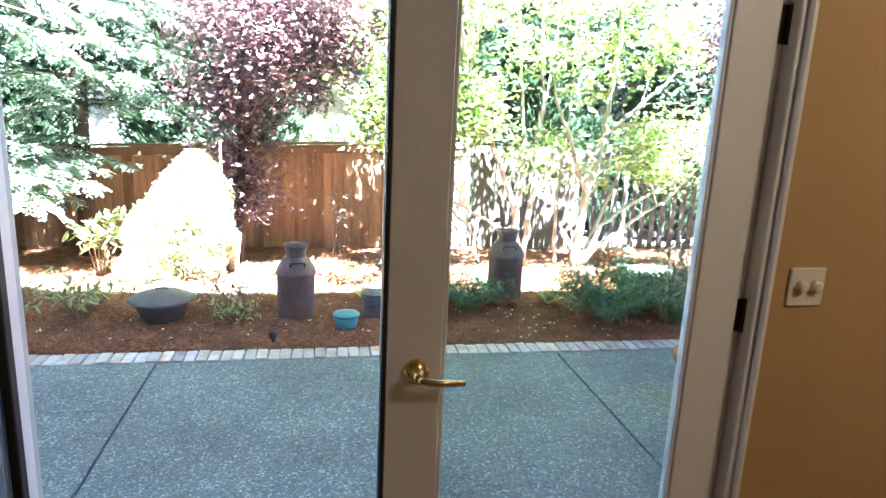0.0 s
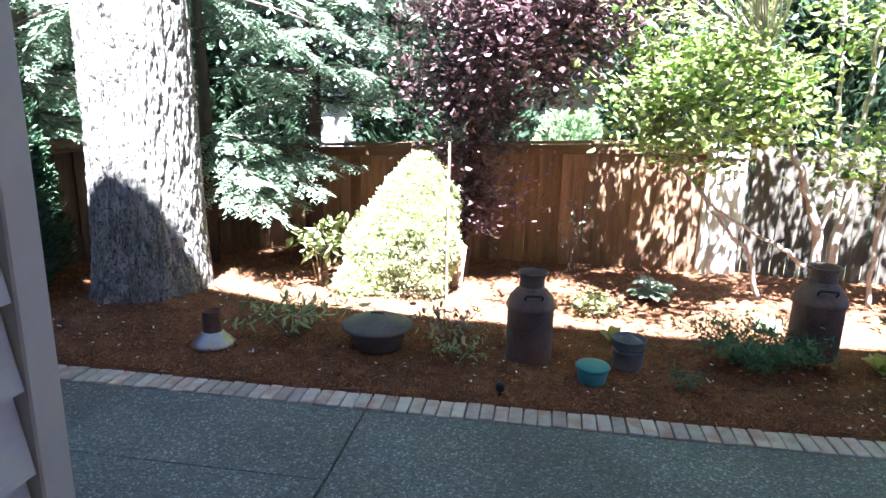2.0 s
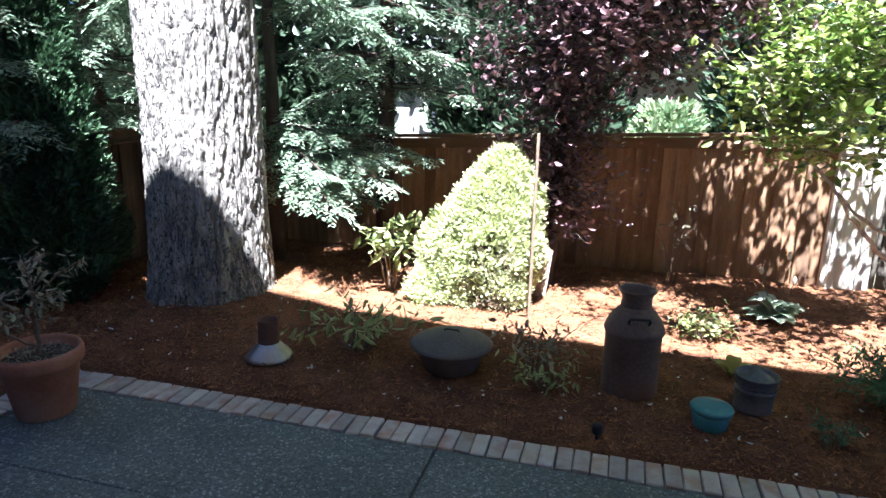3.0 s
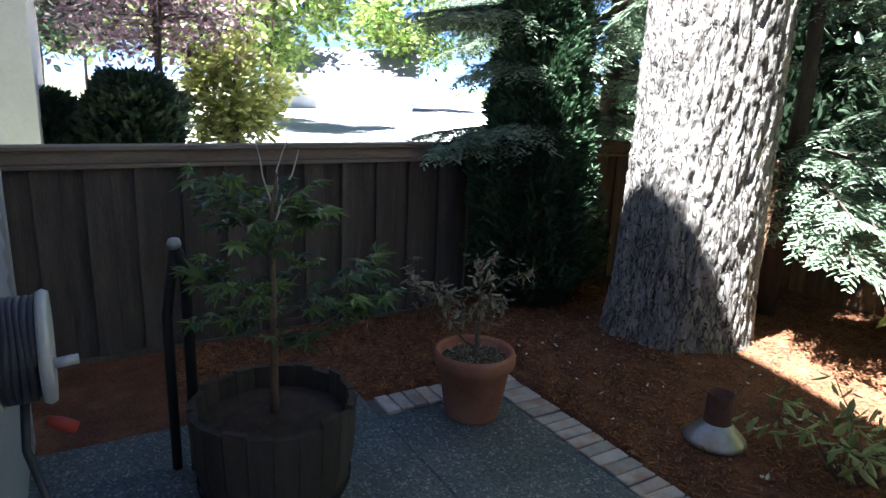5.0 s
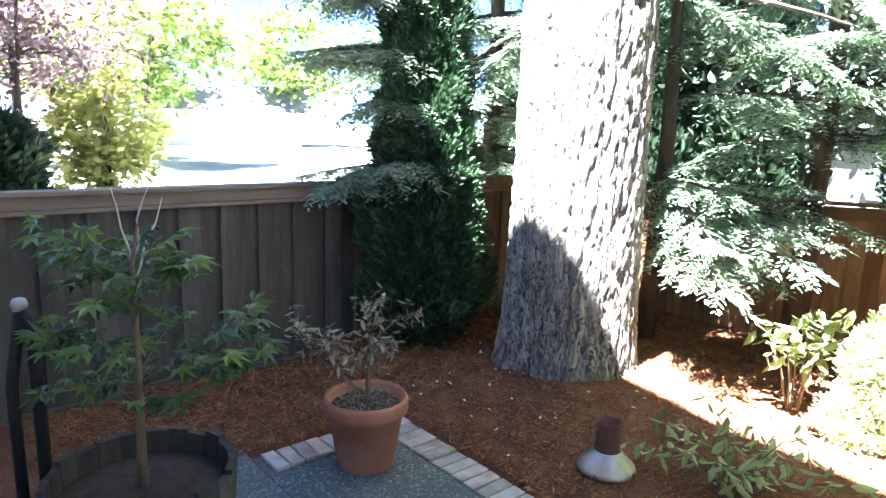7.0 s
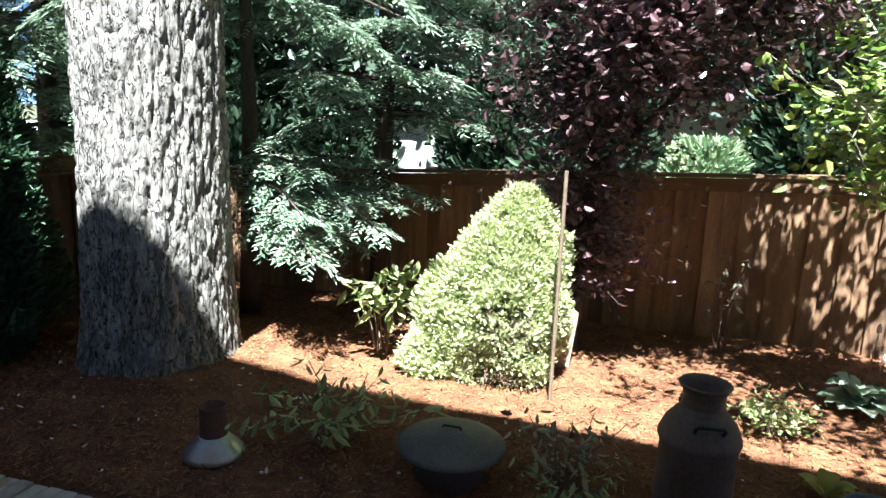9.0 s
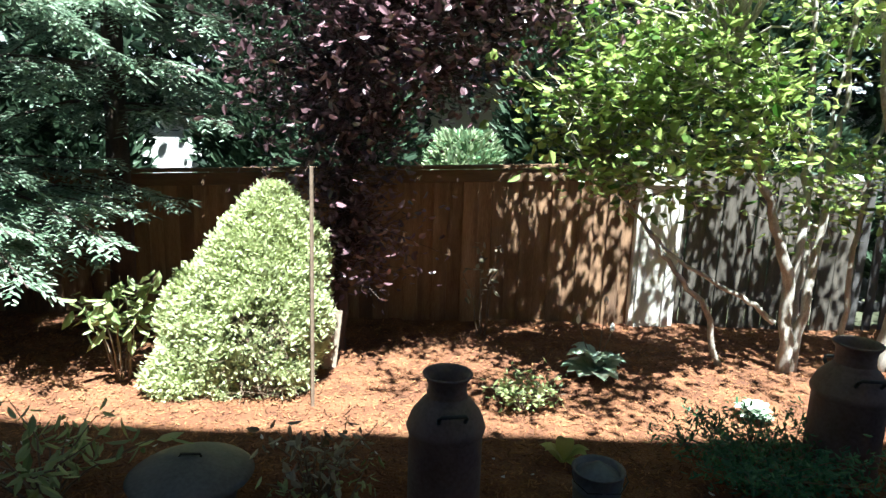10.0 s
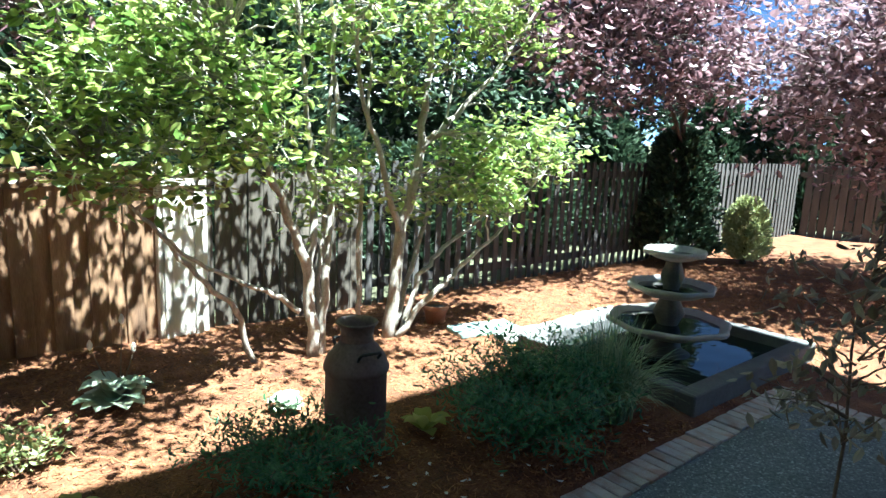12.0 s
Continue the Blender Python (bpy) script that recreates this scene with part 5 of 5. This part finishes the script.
def hose_reel(at):
    """A wall hose reel: axis along x-turned y, two pale discs with coiled hose between."""
    r = thing("hose_reel", "pale wall-mounted hose reel with coiled grey hose", "hose reel", at, 0)
    for y, rad in ((0.0, 0.160), (0.128, 0.160)):
        d = lathe([(0.05, -0.008), (rad - 0.012, -0.008), (rad, -0.016), (rad + 0.008, 0), (rad, 0.016), (rad - 0.012, 0.008), (0.05, 0.008), (0.05, -0.008)], 40)
        disc = part("disc", d, REEL_PLASTIC, r, "pale plastic disc", True)
        disc.matrix_basis = pose(0, y, 0, 90, 0, 0)
        for k in range(5):
            a = 2 * math.pi * k / 5
            hb = part("hub_spoke", boxed(-0.014, 0.014, 0.0, 0.075, -0.0095, 0.0095), REEL_PLASTIC, disc)
            hb.matrix_basis = pose(0, 0, 0, 0, 0, math.degrees(a))
    drum = part("drum", lathe([(0.06, 0.01), (0.06, 0.118)], 24), REEL_PLASTIC, r)
    drum.matrix_basis = pose(0, 0, 0, -90, 0, 0)
    for layer, rad in enumerate((0.085, 0.108, 0.131, 0.143)):
        bm = bmesh.new()
        pts = []
        turns = 5
        for k in range(turns * 20 + 1):
            a = 2 * math.pi * k / 20
            pts.append((rad * math.cos(a), (0.022 + 0.084 * k / (turns * 20) if layer % 2 == 0 else 0.106 - 0.084 * k / (turns * 20)) + 0.004 * math.sin(k * 0.9 + layer), rad * math.sin(a)))
        tube(bm, pts, 0.0125, 8)
        part("hose_coil", bm, HOSE_GREY, r, "grey rubber hose coil", True)
    bm = bmesh.new()
    tube(bm, [(0.0, 0.06, -0.14), (0.03, 0.05, -0.3), (0.12, 0.1, -0.46), (0.22, 0.14, -0.72), (0.40, 0.12, -0.875), (0.75, 0.1, -0.877)], 0.0125, 8)
    part("hose_end", bm, HOSE_GREY, r, "loose hose end", True)
    part("crank_handle", tube(bmesh.new(), [(-0.07, 0.138, -0.085), (-0.07, 0.205, -0.08)], 0.016, 12), REEL_PLASTIC, r, "pale crank handle", True)
    part("wall_bracket", boxed(-0.05, 0.05, -0.033, -0.012, -0.2, 0.2, 0.004), REEL_PLASTIC, r)
    part("nozzle", lathe([(0, 0), (0.02, 0.0), (0.022, 0.05), (0.014, 0.09), (0, 0.09)], 14), RED_PAINT, r, "red hose nozzle", True).matrix_basis = pose(-0.05, 0.18, -0.30, 60, 0, 0)


def hitch_rail(at):
    p = thing("iron_hook_post", "black iron post pair with a rounded top", "post", at)
    part("post", tube(bmesh.new(), [(0, 0, -0.05), (0, 0, 0.90), (-0.01, -0.015, 0.98), (-0.018, -0.03, 1.02)], 0.024, 12), IRON, p, smooth=True)
    part("post", tube(bmesh.new(), [(-0.04, -0.075, -0.05), (-0.042, -0.078, 0.72), (-0.036, -0.06, 0.84), (-0.018, -0.034, 1.02)], 0.022, 12), IRON, p, smooth=True)
    part("ball", lathe([(0, -0.03), (0.022, -0.022), (0.03, 0), (0.022, 0.022), (0, 0.03)], 18), GALV, p, "bright metal ball top", True).matrix_basis = pose(-0.018, -0.034, 1.04)


def fountain(at):
    f = thing("fountain", "three-tier grey cast-stone fountain in a square pond", "fountain", at)
    part("pedestal", lathe([(0, -0.1), (0.2, -0.1), (0.2, 0.0), (0.13, 0.04), (0.10, 0.14), (0.12, 0.17), (0.10, 0.2), (0, 0.2)], 28), SHADED_STONE, f, smooth=True)

    def bowl(r, z, d):
        """A scalloped bowl with a thick rolled rim."""
        bm = lathe([(0.3 * r, z - d), (0.6 * r, z - d * 0.75), (0.93 * r, z - d * 0.2), (r, z - 0.02), (1.01 * r, z + 0.008), (0.96 * r, z + 0.02), (0.88 * r, z - 0.02), (0.5 * r, z - d * 0.5), (0, z - d * 0.55)], 48)
        for v in bm.verts:
            a = math.atan2(v.co.y, v.co.x)
            k = 1 + 0.035 * math.cos(8 * a) * (math.hypot(v.co.x, v.co.y) / r)
            v.co.x *= k
            v.co.y *= k
        return bm
    for r, z, d in ((0.475, 0.265, 0.13), (0.335, 0.555, 0.10), (0.24, 0.835, 0.075)):
        b = part("bowl", bowl(r, z, d), CAST_STONE, f, smooth=True)
        part("bowl_water", lathe([(0.86 * r, z - 0.025), (0, z - 0.025)], 40), WATER, b)
    # columns take the dark stone, whose colour carries the shade beneath the bowls
    for z0, z1, r in ((0.18, 0.50, 0.10), (0.47, 0.80, 0.075)):
        part("column", lathe([(r, z0), (r * 0.8, z0 + 0.06), (r * 1.25, (z0 + z1) / 2), (r * 0.8, z1 - 0.06), (r, z1), (0, z1)], 24), SHADED_STONE, f, "stone column coloured dark for shade", True)


def pond():
    x0, x1, y0, y1, t, top = 3.72, 5.70, 4.87, 6.42, 0.14, 0.15
    p = thing("pond_basin", "square dark concrete pond basin with a flat rim", "pond")
    part("wall", boxed(x0, x1, y0, y0 + t, -0.2, top, 0.008), POND_WALL, p)
    part("wall", boxed(x0, x1, y1 - t, y1, -0.2, top, 0.008), POND_WALL, p)
    part("wall", boxed(x0, x0 + t, y0 + t, y1 - t, -0.2, top, 0.008), POND_WALL, p)
    part("wall", boxed(x1 - t, x1, y0 + t, y1 - t, -0.2, top, 0.008), POND_WALL, p)
    part("water", boxed(x0 + t, x1 - t, y0 + t, y1 - t, -0.18, 0.06), WATER, p, "dark still water")
    rng = random.Random(4)
    for k in range(6):
        st = thing("edging_stone", "pale flat stone along the pond rim", "stone", (3.78 + k * 0.28, 6.55 + rng.uniform(-0.02, 0.04), bed_height(3.7 + k * 0.28, 6.5) - 0.01), rng.uniform(-8, 8), "pond edging stones")
        part("stone", boxed(-0.13, 0.13, -0.1, 0.1, 0, 0.07, 0.02), CAST_STONE, st)
    sl = thing("slate_slab", "flat greenish slate slab lying on the mulch", "stone slab", (3.75, 6.85, bed_height(3.75, 6.85) - 0.01), -12)
    part("slab", boxed(-0.3, 0.3, -0.14, 0.14, 0, 0.045, 0.01), SLATE, sl)


def hosta(at, seed, n, size, label, mat):
    rng = random.Random(seed)
    h = thing("hosta", label, "plant", at)
    V, F = [], []
    for k in range(n):
        a = 2 * math.pi * (k * 0.382 + rng.random() * 0.05)
        ln, w = size * rng.uniform(0.7, 1.15), size * rng.uniform(0.45, 0.6)
        rise = rng.uniform(0.25, 0.95)
        i0 = len(V)
        for i in range(7):
            u = i / 6
            r = ln * u * (0.55 + 0.45 * (1 - rise))
            z = ln * (rise * math.sin(u * 2.1) * 0.7) + 0.02
            ww = w * math.sin(math.pi * min(1, 0.08 + u * 0.92)) ** 0.8 * 0.5
            for s, up in ((-1, 0.25), (0, 0), (1, 0.25)):
                V.append((r * math.cos(a) - s * ww * math.sin(a), r * math.sin(a) + s * ww * math.cos(a), z + up * ww))
        for i in range(6):
            for j in range(2):
                F.append((i0 + i * 3 + j, i0 + i * 3 + j + 1, i0 + i * 3 + j + 4, i0 + i * 3 + j + 3))
    arrays("foliage", V, F, mat, h, smooth=True)
    return h


def grass_clump(at, seed, n, ln, label):
    rs = np.random.RandomState(seed)
    g = thing("ornamental_grass", label, "grass", at)
    V, F = [], []
    for k in range(n):
        a, out, l2 = rs.random() * 6.283, rs.uniform(0.15, 0.75), ln * rs.uniform(0.6, 1.1)
        bx, by = rs.normal(size=2) * 0.06
        i0 = len(V)
        for i in range(6):
            u = i / 5
            r = l2 * out * u ** 1.3
            z = l2 * (u * (1.0 - out * 0.35) - out * 0.55 * u * u * u)
            w = 0.006 * (1 - u * 0.85)
            for s in (-1, 1):
                V.append((bx + r * math.cos(a) - s * w * math.sin(a), by + r * math.sin(a) + s * w * math.cos(a), z))
        for i in range(5):
            F.append((i0 + 2 * i, i0 + 2 * i + 1, i0 + 2 * i + 3, i0 + 2 * i + 2))
    arrays("blades", V, F, GRASS_LEAF, g)


def on_bed(x, y, dz=0.0):
    return (x, y, bed_height(x, y) + dz)


def things():
    rng = random.Random(17)
    milk_can(on_bed(-0.243, 5.475, -0.01), 8)
    milk_can((1.675, 5.68, 0.145), -6)
    lidded_pan(on_bed(-1.315, 5.41, -0.005))
    chimney_funnel(on_bed(-2.47, 5.215, -0.005))
    teal_pot(on_bed(0.178, 5.19, -0.005))
    zinc_pail(on_bed(0.43, 5.44, -0.005))
    path_light(on_bed(-0.40, 4.90))
    maple_in_barrel((-3.11, 3.20, 0.0))
    clay_pot((-3.335, 4.335, 0.0), "clay_pot", "large terracotta pot with a rolled rim", 0.218, 0.37)
    st = [([(0, 0, -0.02), (0.01, 0.01, 0.15), (0.0, 0.02, 0.32), (0.0, 0.0, 0.54)], 0.014), ([(0, 0, 0.04), (-0.05, -0.08, 0.12), (-0.11, -0.2, 0.24), (-0.17, -0.32, 0.40)], 0.009)]
    for k in range(9):
        u, d = rng.uniform(0.3, 1.0), rng.uniform(-0.09, 0.09)
        st.append(([(-0.15 * u, -0.28 * u, 0.06 + 0.3 * u), (-0.16 * u + d * 0.5, -0.29 * u, 0.12 + 0.3 * u), (-0.16 * u + d, -0.30 * u + rng.uniform(-0.06, 0.08), 0.18 + 0.3 * u)], 0.004))
        z = rng.uniform(0.12, 0.44)
        st.append(([(0, 0.01, z), (d * 0.6, rng.uniform(-0.04, 0.07), z + 0.06), (d * 1.2, rng.uniform(-0.06, 0.12), z + 0.12)], 0.004))
    st.append(([(0, 0.02, 0.3), (0.05, 0.1, 0.40), (0.1, 0.2, 0.46), (0.12, 0.28, 0.48)], 0.005))
    stick_plant("withered_shrub", "half-withered shrub with curled grey-brown leaves", "shrub", (-3.335, 4.335, 0.33), 71, st, 0.062, 0.36, 17, DRY_LEAF, TWIG, 0.7, 0.05)
    hitch_rail((-3.443, 2.934, 0.0))
    hose_reel((-2.76, 2.322, 0.935))
    fountain((4.62, 5.62, 0.06))
    pond()
    clay_pot(on_bed(3.57, 7.3, -0.02), "small_clay_pot", "small orange clay pot on the mulch", 0.12, 0.19)
    clay_pot((2.50, 3.70, 0.0), "clay_pot", "terracotta pot beside the patio edge", 0.19, 0.34)
    st = [([(0, 0, -0.02), (0.02, 0, 0.4), (0.0, 0.02, 0.85), (0.04, -0.05, 1.4)], 0.008)]
    for k in range(24):
        a = rng.uniform(0, 6.28)
        z = rng.uniform(0.3, 1.3)
        st.append(([(0, 0, z), (0.12 * math.cos(a), 0.12 * math.sin(a), z + 0.06), (0.3 * math.cos(a), 0.3 * math.sin(a), z + rng.uniform(0.0, 0.25))], 0.005))
    for k in range(16):
        z, u = rng.uniform(0.7, 1.25), rng.uniform(0.1, 0.3)
        st.append(([(0.02, 0.0, z), (0.77 * u * 0.6, -0.64 * u * 0.6, z + 0.1), (0.77 * u + rng.uniform(-0.05, 0.05), -0.64 * u, z + rng.uniform(0.05, 0.3))], 0.005))
    stick_plant("dried_plant", "dry brown plant with shrivelled hanging leaves", "plant", (2.50, 3.70, 0.29), 72, st, 0.065, 0.45, 20, DRY_LEAF, TWIG, 0.9)
    # stake and board by the spruce
    sk = thing("garden_stake", "thin brown wooden garden stake", "stake", on_bed(-0.975, 6.44))
    part("stake", tube(bmesh.new(), [(0, 0, -0.1), (0.0, 0, 1.40)], 0.0115, 6), TWIG, sk)
    bd = thing("old_board", "weathered grey board end leaning by the plum stem", "board", (-0.97, 7.08, 0.03), 20)
    part("board", box(bmesh.new(), -0.048, 0.048, -0.012, 0.012, -0.05, 0.40, 0.004, pose(0, 0, 0, -6, 8, 0)), RAIL_Y, bd)
    # low plants
    stick_plant("rhododendron", "sparse rhododendron with drooping oval leaves", "shrub", on_bed(-1.95, 5.45), 73, fan_stems(rng, 15, 0.36, 0.52), 0.10, 0.34, 11, RHODO_LEAF, TWIG, 0.55, 0.05)
    stick_plant("rhododendron", "sunlit leafy shrub in front of the fence", "shrub", on_bed(-2.2, 6.75), 74, fan_stems(rng, 9, 0.72, 0.30), 0.13, 0.45, 12, RHODO_LEAF, TWIG, 0.5, 0.06)
    stick_plant("small_shrub", "thin twiggy shrub with withered leaves", "shrub", on_bed(-0.80, 5.50), 75, fan_stems(rng, 12, 0.36, 0.3), 0.07, 0.4, 9, DRY_LEAF, TWIG, 0.6, 0.05)
    stick_plant("small_shrub", "low green sprig in the mulch", "shrub", on_bed(-0.72, 5.35), 76, fan_stems(rng, 10, 0.2, 0.28), 0.06, 0.35, 12, RHODO_LEAF, TWIG, 0.4, 0.05)
    stick_plant("tall_weed", "thin tall stem with dry leaves by the fence", "plant", on_bed(0.15, 7.9), 77, fan_stems(rng, 5, 0.85, 0.2), 0.08, 0.5, 9, DRY_LEAF, TWIG, 0.5, 0.05)
    hosta(on_bed(0.84, 6.97), 81, 44, 0.27, "sunlit hosta with broad pale green leaves", HOSTA_LEAF)
    fl = thing("flower_stalk", "tall hosta flower stalks with dried heads", "plant", on_bed(0.86, 7.02))
    for dx, dy, hh in ((0.03, 0.0, 0.5), (-0.14, 0.03, 0.36), (0.1, 0.04, 0.3)):
        part("stalk", tube(bmesh.new(), [(0, 0, 0), (dx * 0.6, dy, hh * 0.6), (dx, dy, hh)], [0.005, 0.004, 0.003], 6), TWIG, fl)
        part("head", lathe([(0, -0.03), (0.014, -0.015), (0.016, 0.01), (0.006, 0.035), (0, 0.04)], 10, 0.3), PAPER_WHITE, fl).matrix_basis = pose(dx, dy, hh + 0.02)
    stick_plant("small_shrub", "low light green leafy clump", "shrub", on_bed(0.28, 6.5), 82, fan_stems(rng, 22, 0.17, 0.26), 0.05, 0.5, 16, RHODO_LEAF, TWIG, 0.1, 0.06)
    hosta(on_bed(0.36, 5.80), 83, 6, 0.17, "yellow-green broad-leaved plant behind the pail", YELLOW_LEAF)
    hosta(on_bed(2.1, 5.62), 84, 8, 0.2, "yellow-green broad-leaved plant by the milk can", YELLOW_LEAF)
    stick_plant("low_shrub", "low blue-green leafy shrub spreading over the mulch", "shrub", on_bed(1.28, 5.62), 85, fan_stems(rng, 52, 0.30, 0.5), 0.042, 0.34, 70, BLUE_GREEN, TWIG, 0.1, 0.07)
    stick_plant("low_shrub", "dense blue-green leafy shrub by the patio", "shrub", on_bed(2.5, 5.22), 86, fan_stems(rng, 70, 0.40, 0.62), 0.05, 0.3, 75, BLUE_GREEN, TWIG, 0.1, 0.08)
    stick_plant("low_shrub", "dense blue-green leafy shrub by the patio", "shrub", on_bed(3.0, 5.5), 87, fan_stems(rng, 55, 0.42, 0.5), 0.05, 0.3, 70, BLUE_GREEN, TWIG, 0.1, 0.08)
    grass_clump(on_bed(3.2, 5.2), 88, 800, 0.78, "arching green and straw ornamental grass")
    stick_plant("low_shrub", "small dark green tuft in the mulch", "shrub", on_bed(0.75, 5.15), 89, fan_stems(rng, 12, 0.14, 0.16), 0.05, 0.25, 10, BLUE_GREEN, TWIG, 0.2, 0.03)
    hosta(on_bed(1.62, 6.35), 90, 14, 0.16, "light-leaved clump at the foot of the tree", HOSTA_LEAF)


things()


# ---------------------------------------------------------------- pieces of the setting
def brick_edging():
    rng = random.Random(2)
    e = tagged(thing("brick_edging", "row of pale worn bricks edging the patio", "edging"), kind="structure")
    part("bedding", boxed(-3.72, 4.80, BRICK_Y0 + 0.004, BRICK_Y1 - 0.004, -0.1, -0.012), MORTAR, e)
    part("bedding", boxed(-3.72, -3.50, 3.88, BRICK_Y0, -0.1, -0.0125), MORTAR, e)
    part("bedding", boxed(4.604, 4.80, 1.6, BRICK_Y0, -0.1, -0.0125), MORTAR, e)
    me = []
    for k in range(6):
        bm = boxed(-0.0385, 0.0385, -0.094, 0.094, -0.06, 0.004, 0.005)
        for v in bm.verts:
            v.co += Vector((rng.uniform(-0.002, 0.002), rng.uniform(-0.003, 0.003), rng.uniform(-0.001, 0.001)))
        m = bpy.data.meshes.new("brick")
        bm.to_mesh(m)
        bm.free()
        m.materials.append(BRICK)
        me.append(m)

    def lay(x, y, turn):
        b = new("brick", rng.choice(me))
        b.parent = e
        b.matrix_basis = pose(x + rng.uniform(-0.003, 0.003), y + rng.uniform(-0.002, 0.002), 0.004 + rng.uniform(-0.004, 0.004), rng.uniform(-0.8, 0.8), rng.uniform(-0.8, 0.8), turn + rng.uniform(-1.5, 1.5))
    x = -3.67
    while x < 4.78:
        lay(x, (BRICK_Y0 + BRICK_Y1) / 2, 0)
        x += 0.0845
    y = BRICK_Y0 - 0.05
    while y > 3.9:
        lay(-3.61, y, 90)
        y -= 0.0845
    y = BRICK_Y0 - 0.05
    while y > 1.7:
        lay(4.70, y, 90)
        y -= 0.0845


def mulch_chips():
    """Loose bark chips over the beds."""
    rs = np.random.RandomState(6)
    n = 95000
    x = -4.8 + 15.0 * rs.random(n) ** 1.25
    y = 4.82 + (8.2 - 4.82) * rs.random(n) ** 1.4
    left = rs.random(n) < 0.16
    x[left] = rs.uniform(-4.85, -3.75, left.sum())
    y[left] = rs.uniform(3.0, 6.0, left.sum())
    ok = ~((x > 3.62) & (x < 5.8) & (y > 4.83) & (y < 6.5))
    x, y = x[ok], y[ok]
    z = np.array([bed_height(a, b) for a, b in zip(x, y)]) + 0.004 + rs.random(len(x)) * 0.008
    d = rs.normal(size=(len(x), 3)) * np.array((1, 1, 0.25))
    sd = np.cross(d, np.array((0, 0, 1.0)) + rs.normal(size=d.shape) * 0.3)
    v, f = leaf_arrays(np.stack([x, y, z], 1), d, sd, rs.uniform(0.015, 0.055, len(x)), rs.uniform(0.004, 0.013, len(x)), 0.3)
    tagged(arrays("bark_chips", v, f, CHIP), "loose red-brown bark chips", "mulch", kind="stuff")


def scattered_petals():
    """Pale dry leaves and petals lying on the mulch, and straw in the large pot."""
    rs = np.random.RandomState(7)
    n = 150
    x, y = rs.uniform(0.3, 3.4, n), rs.uniform(4.85, 5.6, n)
    x[60:], y[60:] = rs.uniform(-4.6, 0.2, 90), rs.uniform(4.9, 6.0, 90)
    z = np.array([bed_height(a, b) for a, b in zip(x, y)]) + 0.016
    d = rs.normal(size=(n, 3)) * np.array((1, 1, 0.2))
    v, f = leaf_arrays(np.stack([x, y, z], 1), d, np.cross(d, np.array((0, 0, 1.0)) + rs.normal(size=d.shape) * 0.3), rs.uniform(0.02, 0.045, n), rs.uniform(0.012, 0.025, n), 0.3)
    tagged(arrays("fallen_leaves", v, f, PAPER_WHITE), "pale dry leaves scattered on the mulch", "leaves", kind="stuff")
    n = 260
    a, r = rs.random(n) * 6.283, 0.17 * rs.random(n) ** 0.5
    base = np.stack([-3.335 + r * np.cos(a), 4.335 + r * np.sin(a), np.full(n, 0.332) + rs.random(n) * 0.012], 1)
    d = rs.normal(size=(n, 3)) * np.array((1, 1, 0.25))
    v, f = leaf_arrays(base, d, np.cross(d, np.array((0, 0, 1.0)) + rs.normal(size=d.shape) * 0.3), rs.uniform(0.02, 0.05, n), rs.uniform(0.004, 0.01, n), 0.2)
    tagged(arrays("straw_mulch", v, f, DRY_LEAF), "pale straw covering the soil of the large pot", "straw", kind="stuff")


brick_edging()
mulch_chips()
scattered_petals()
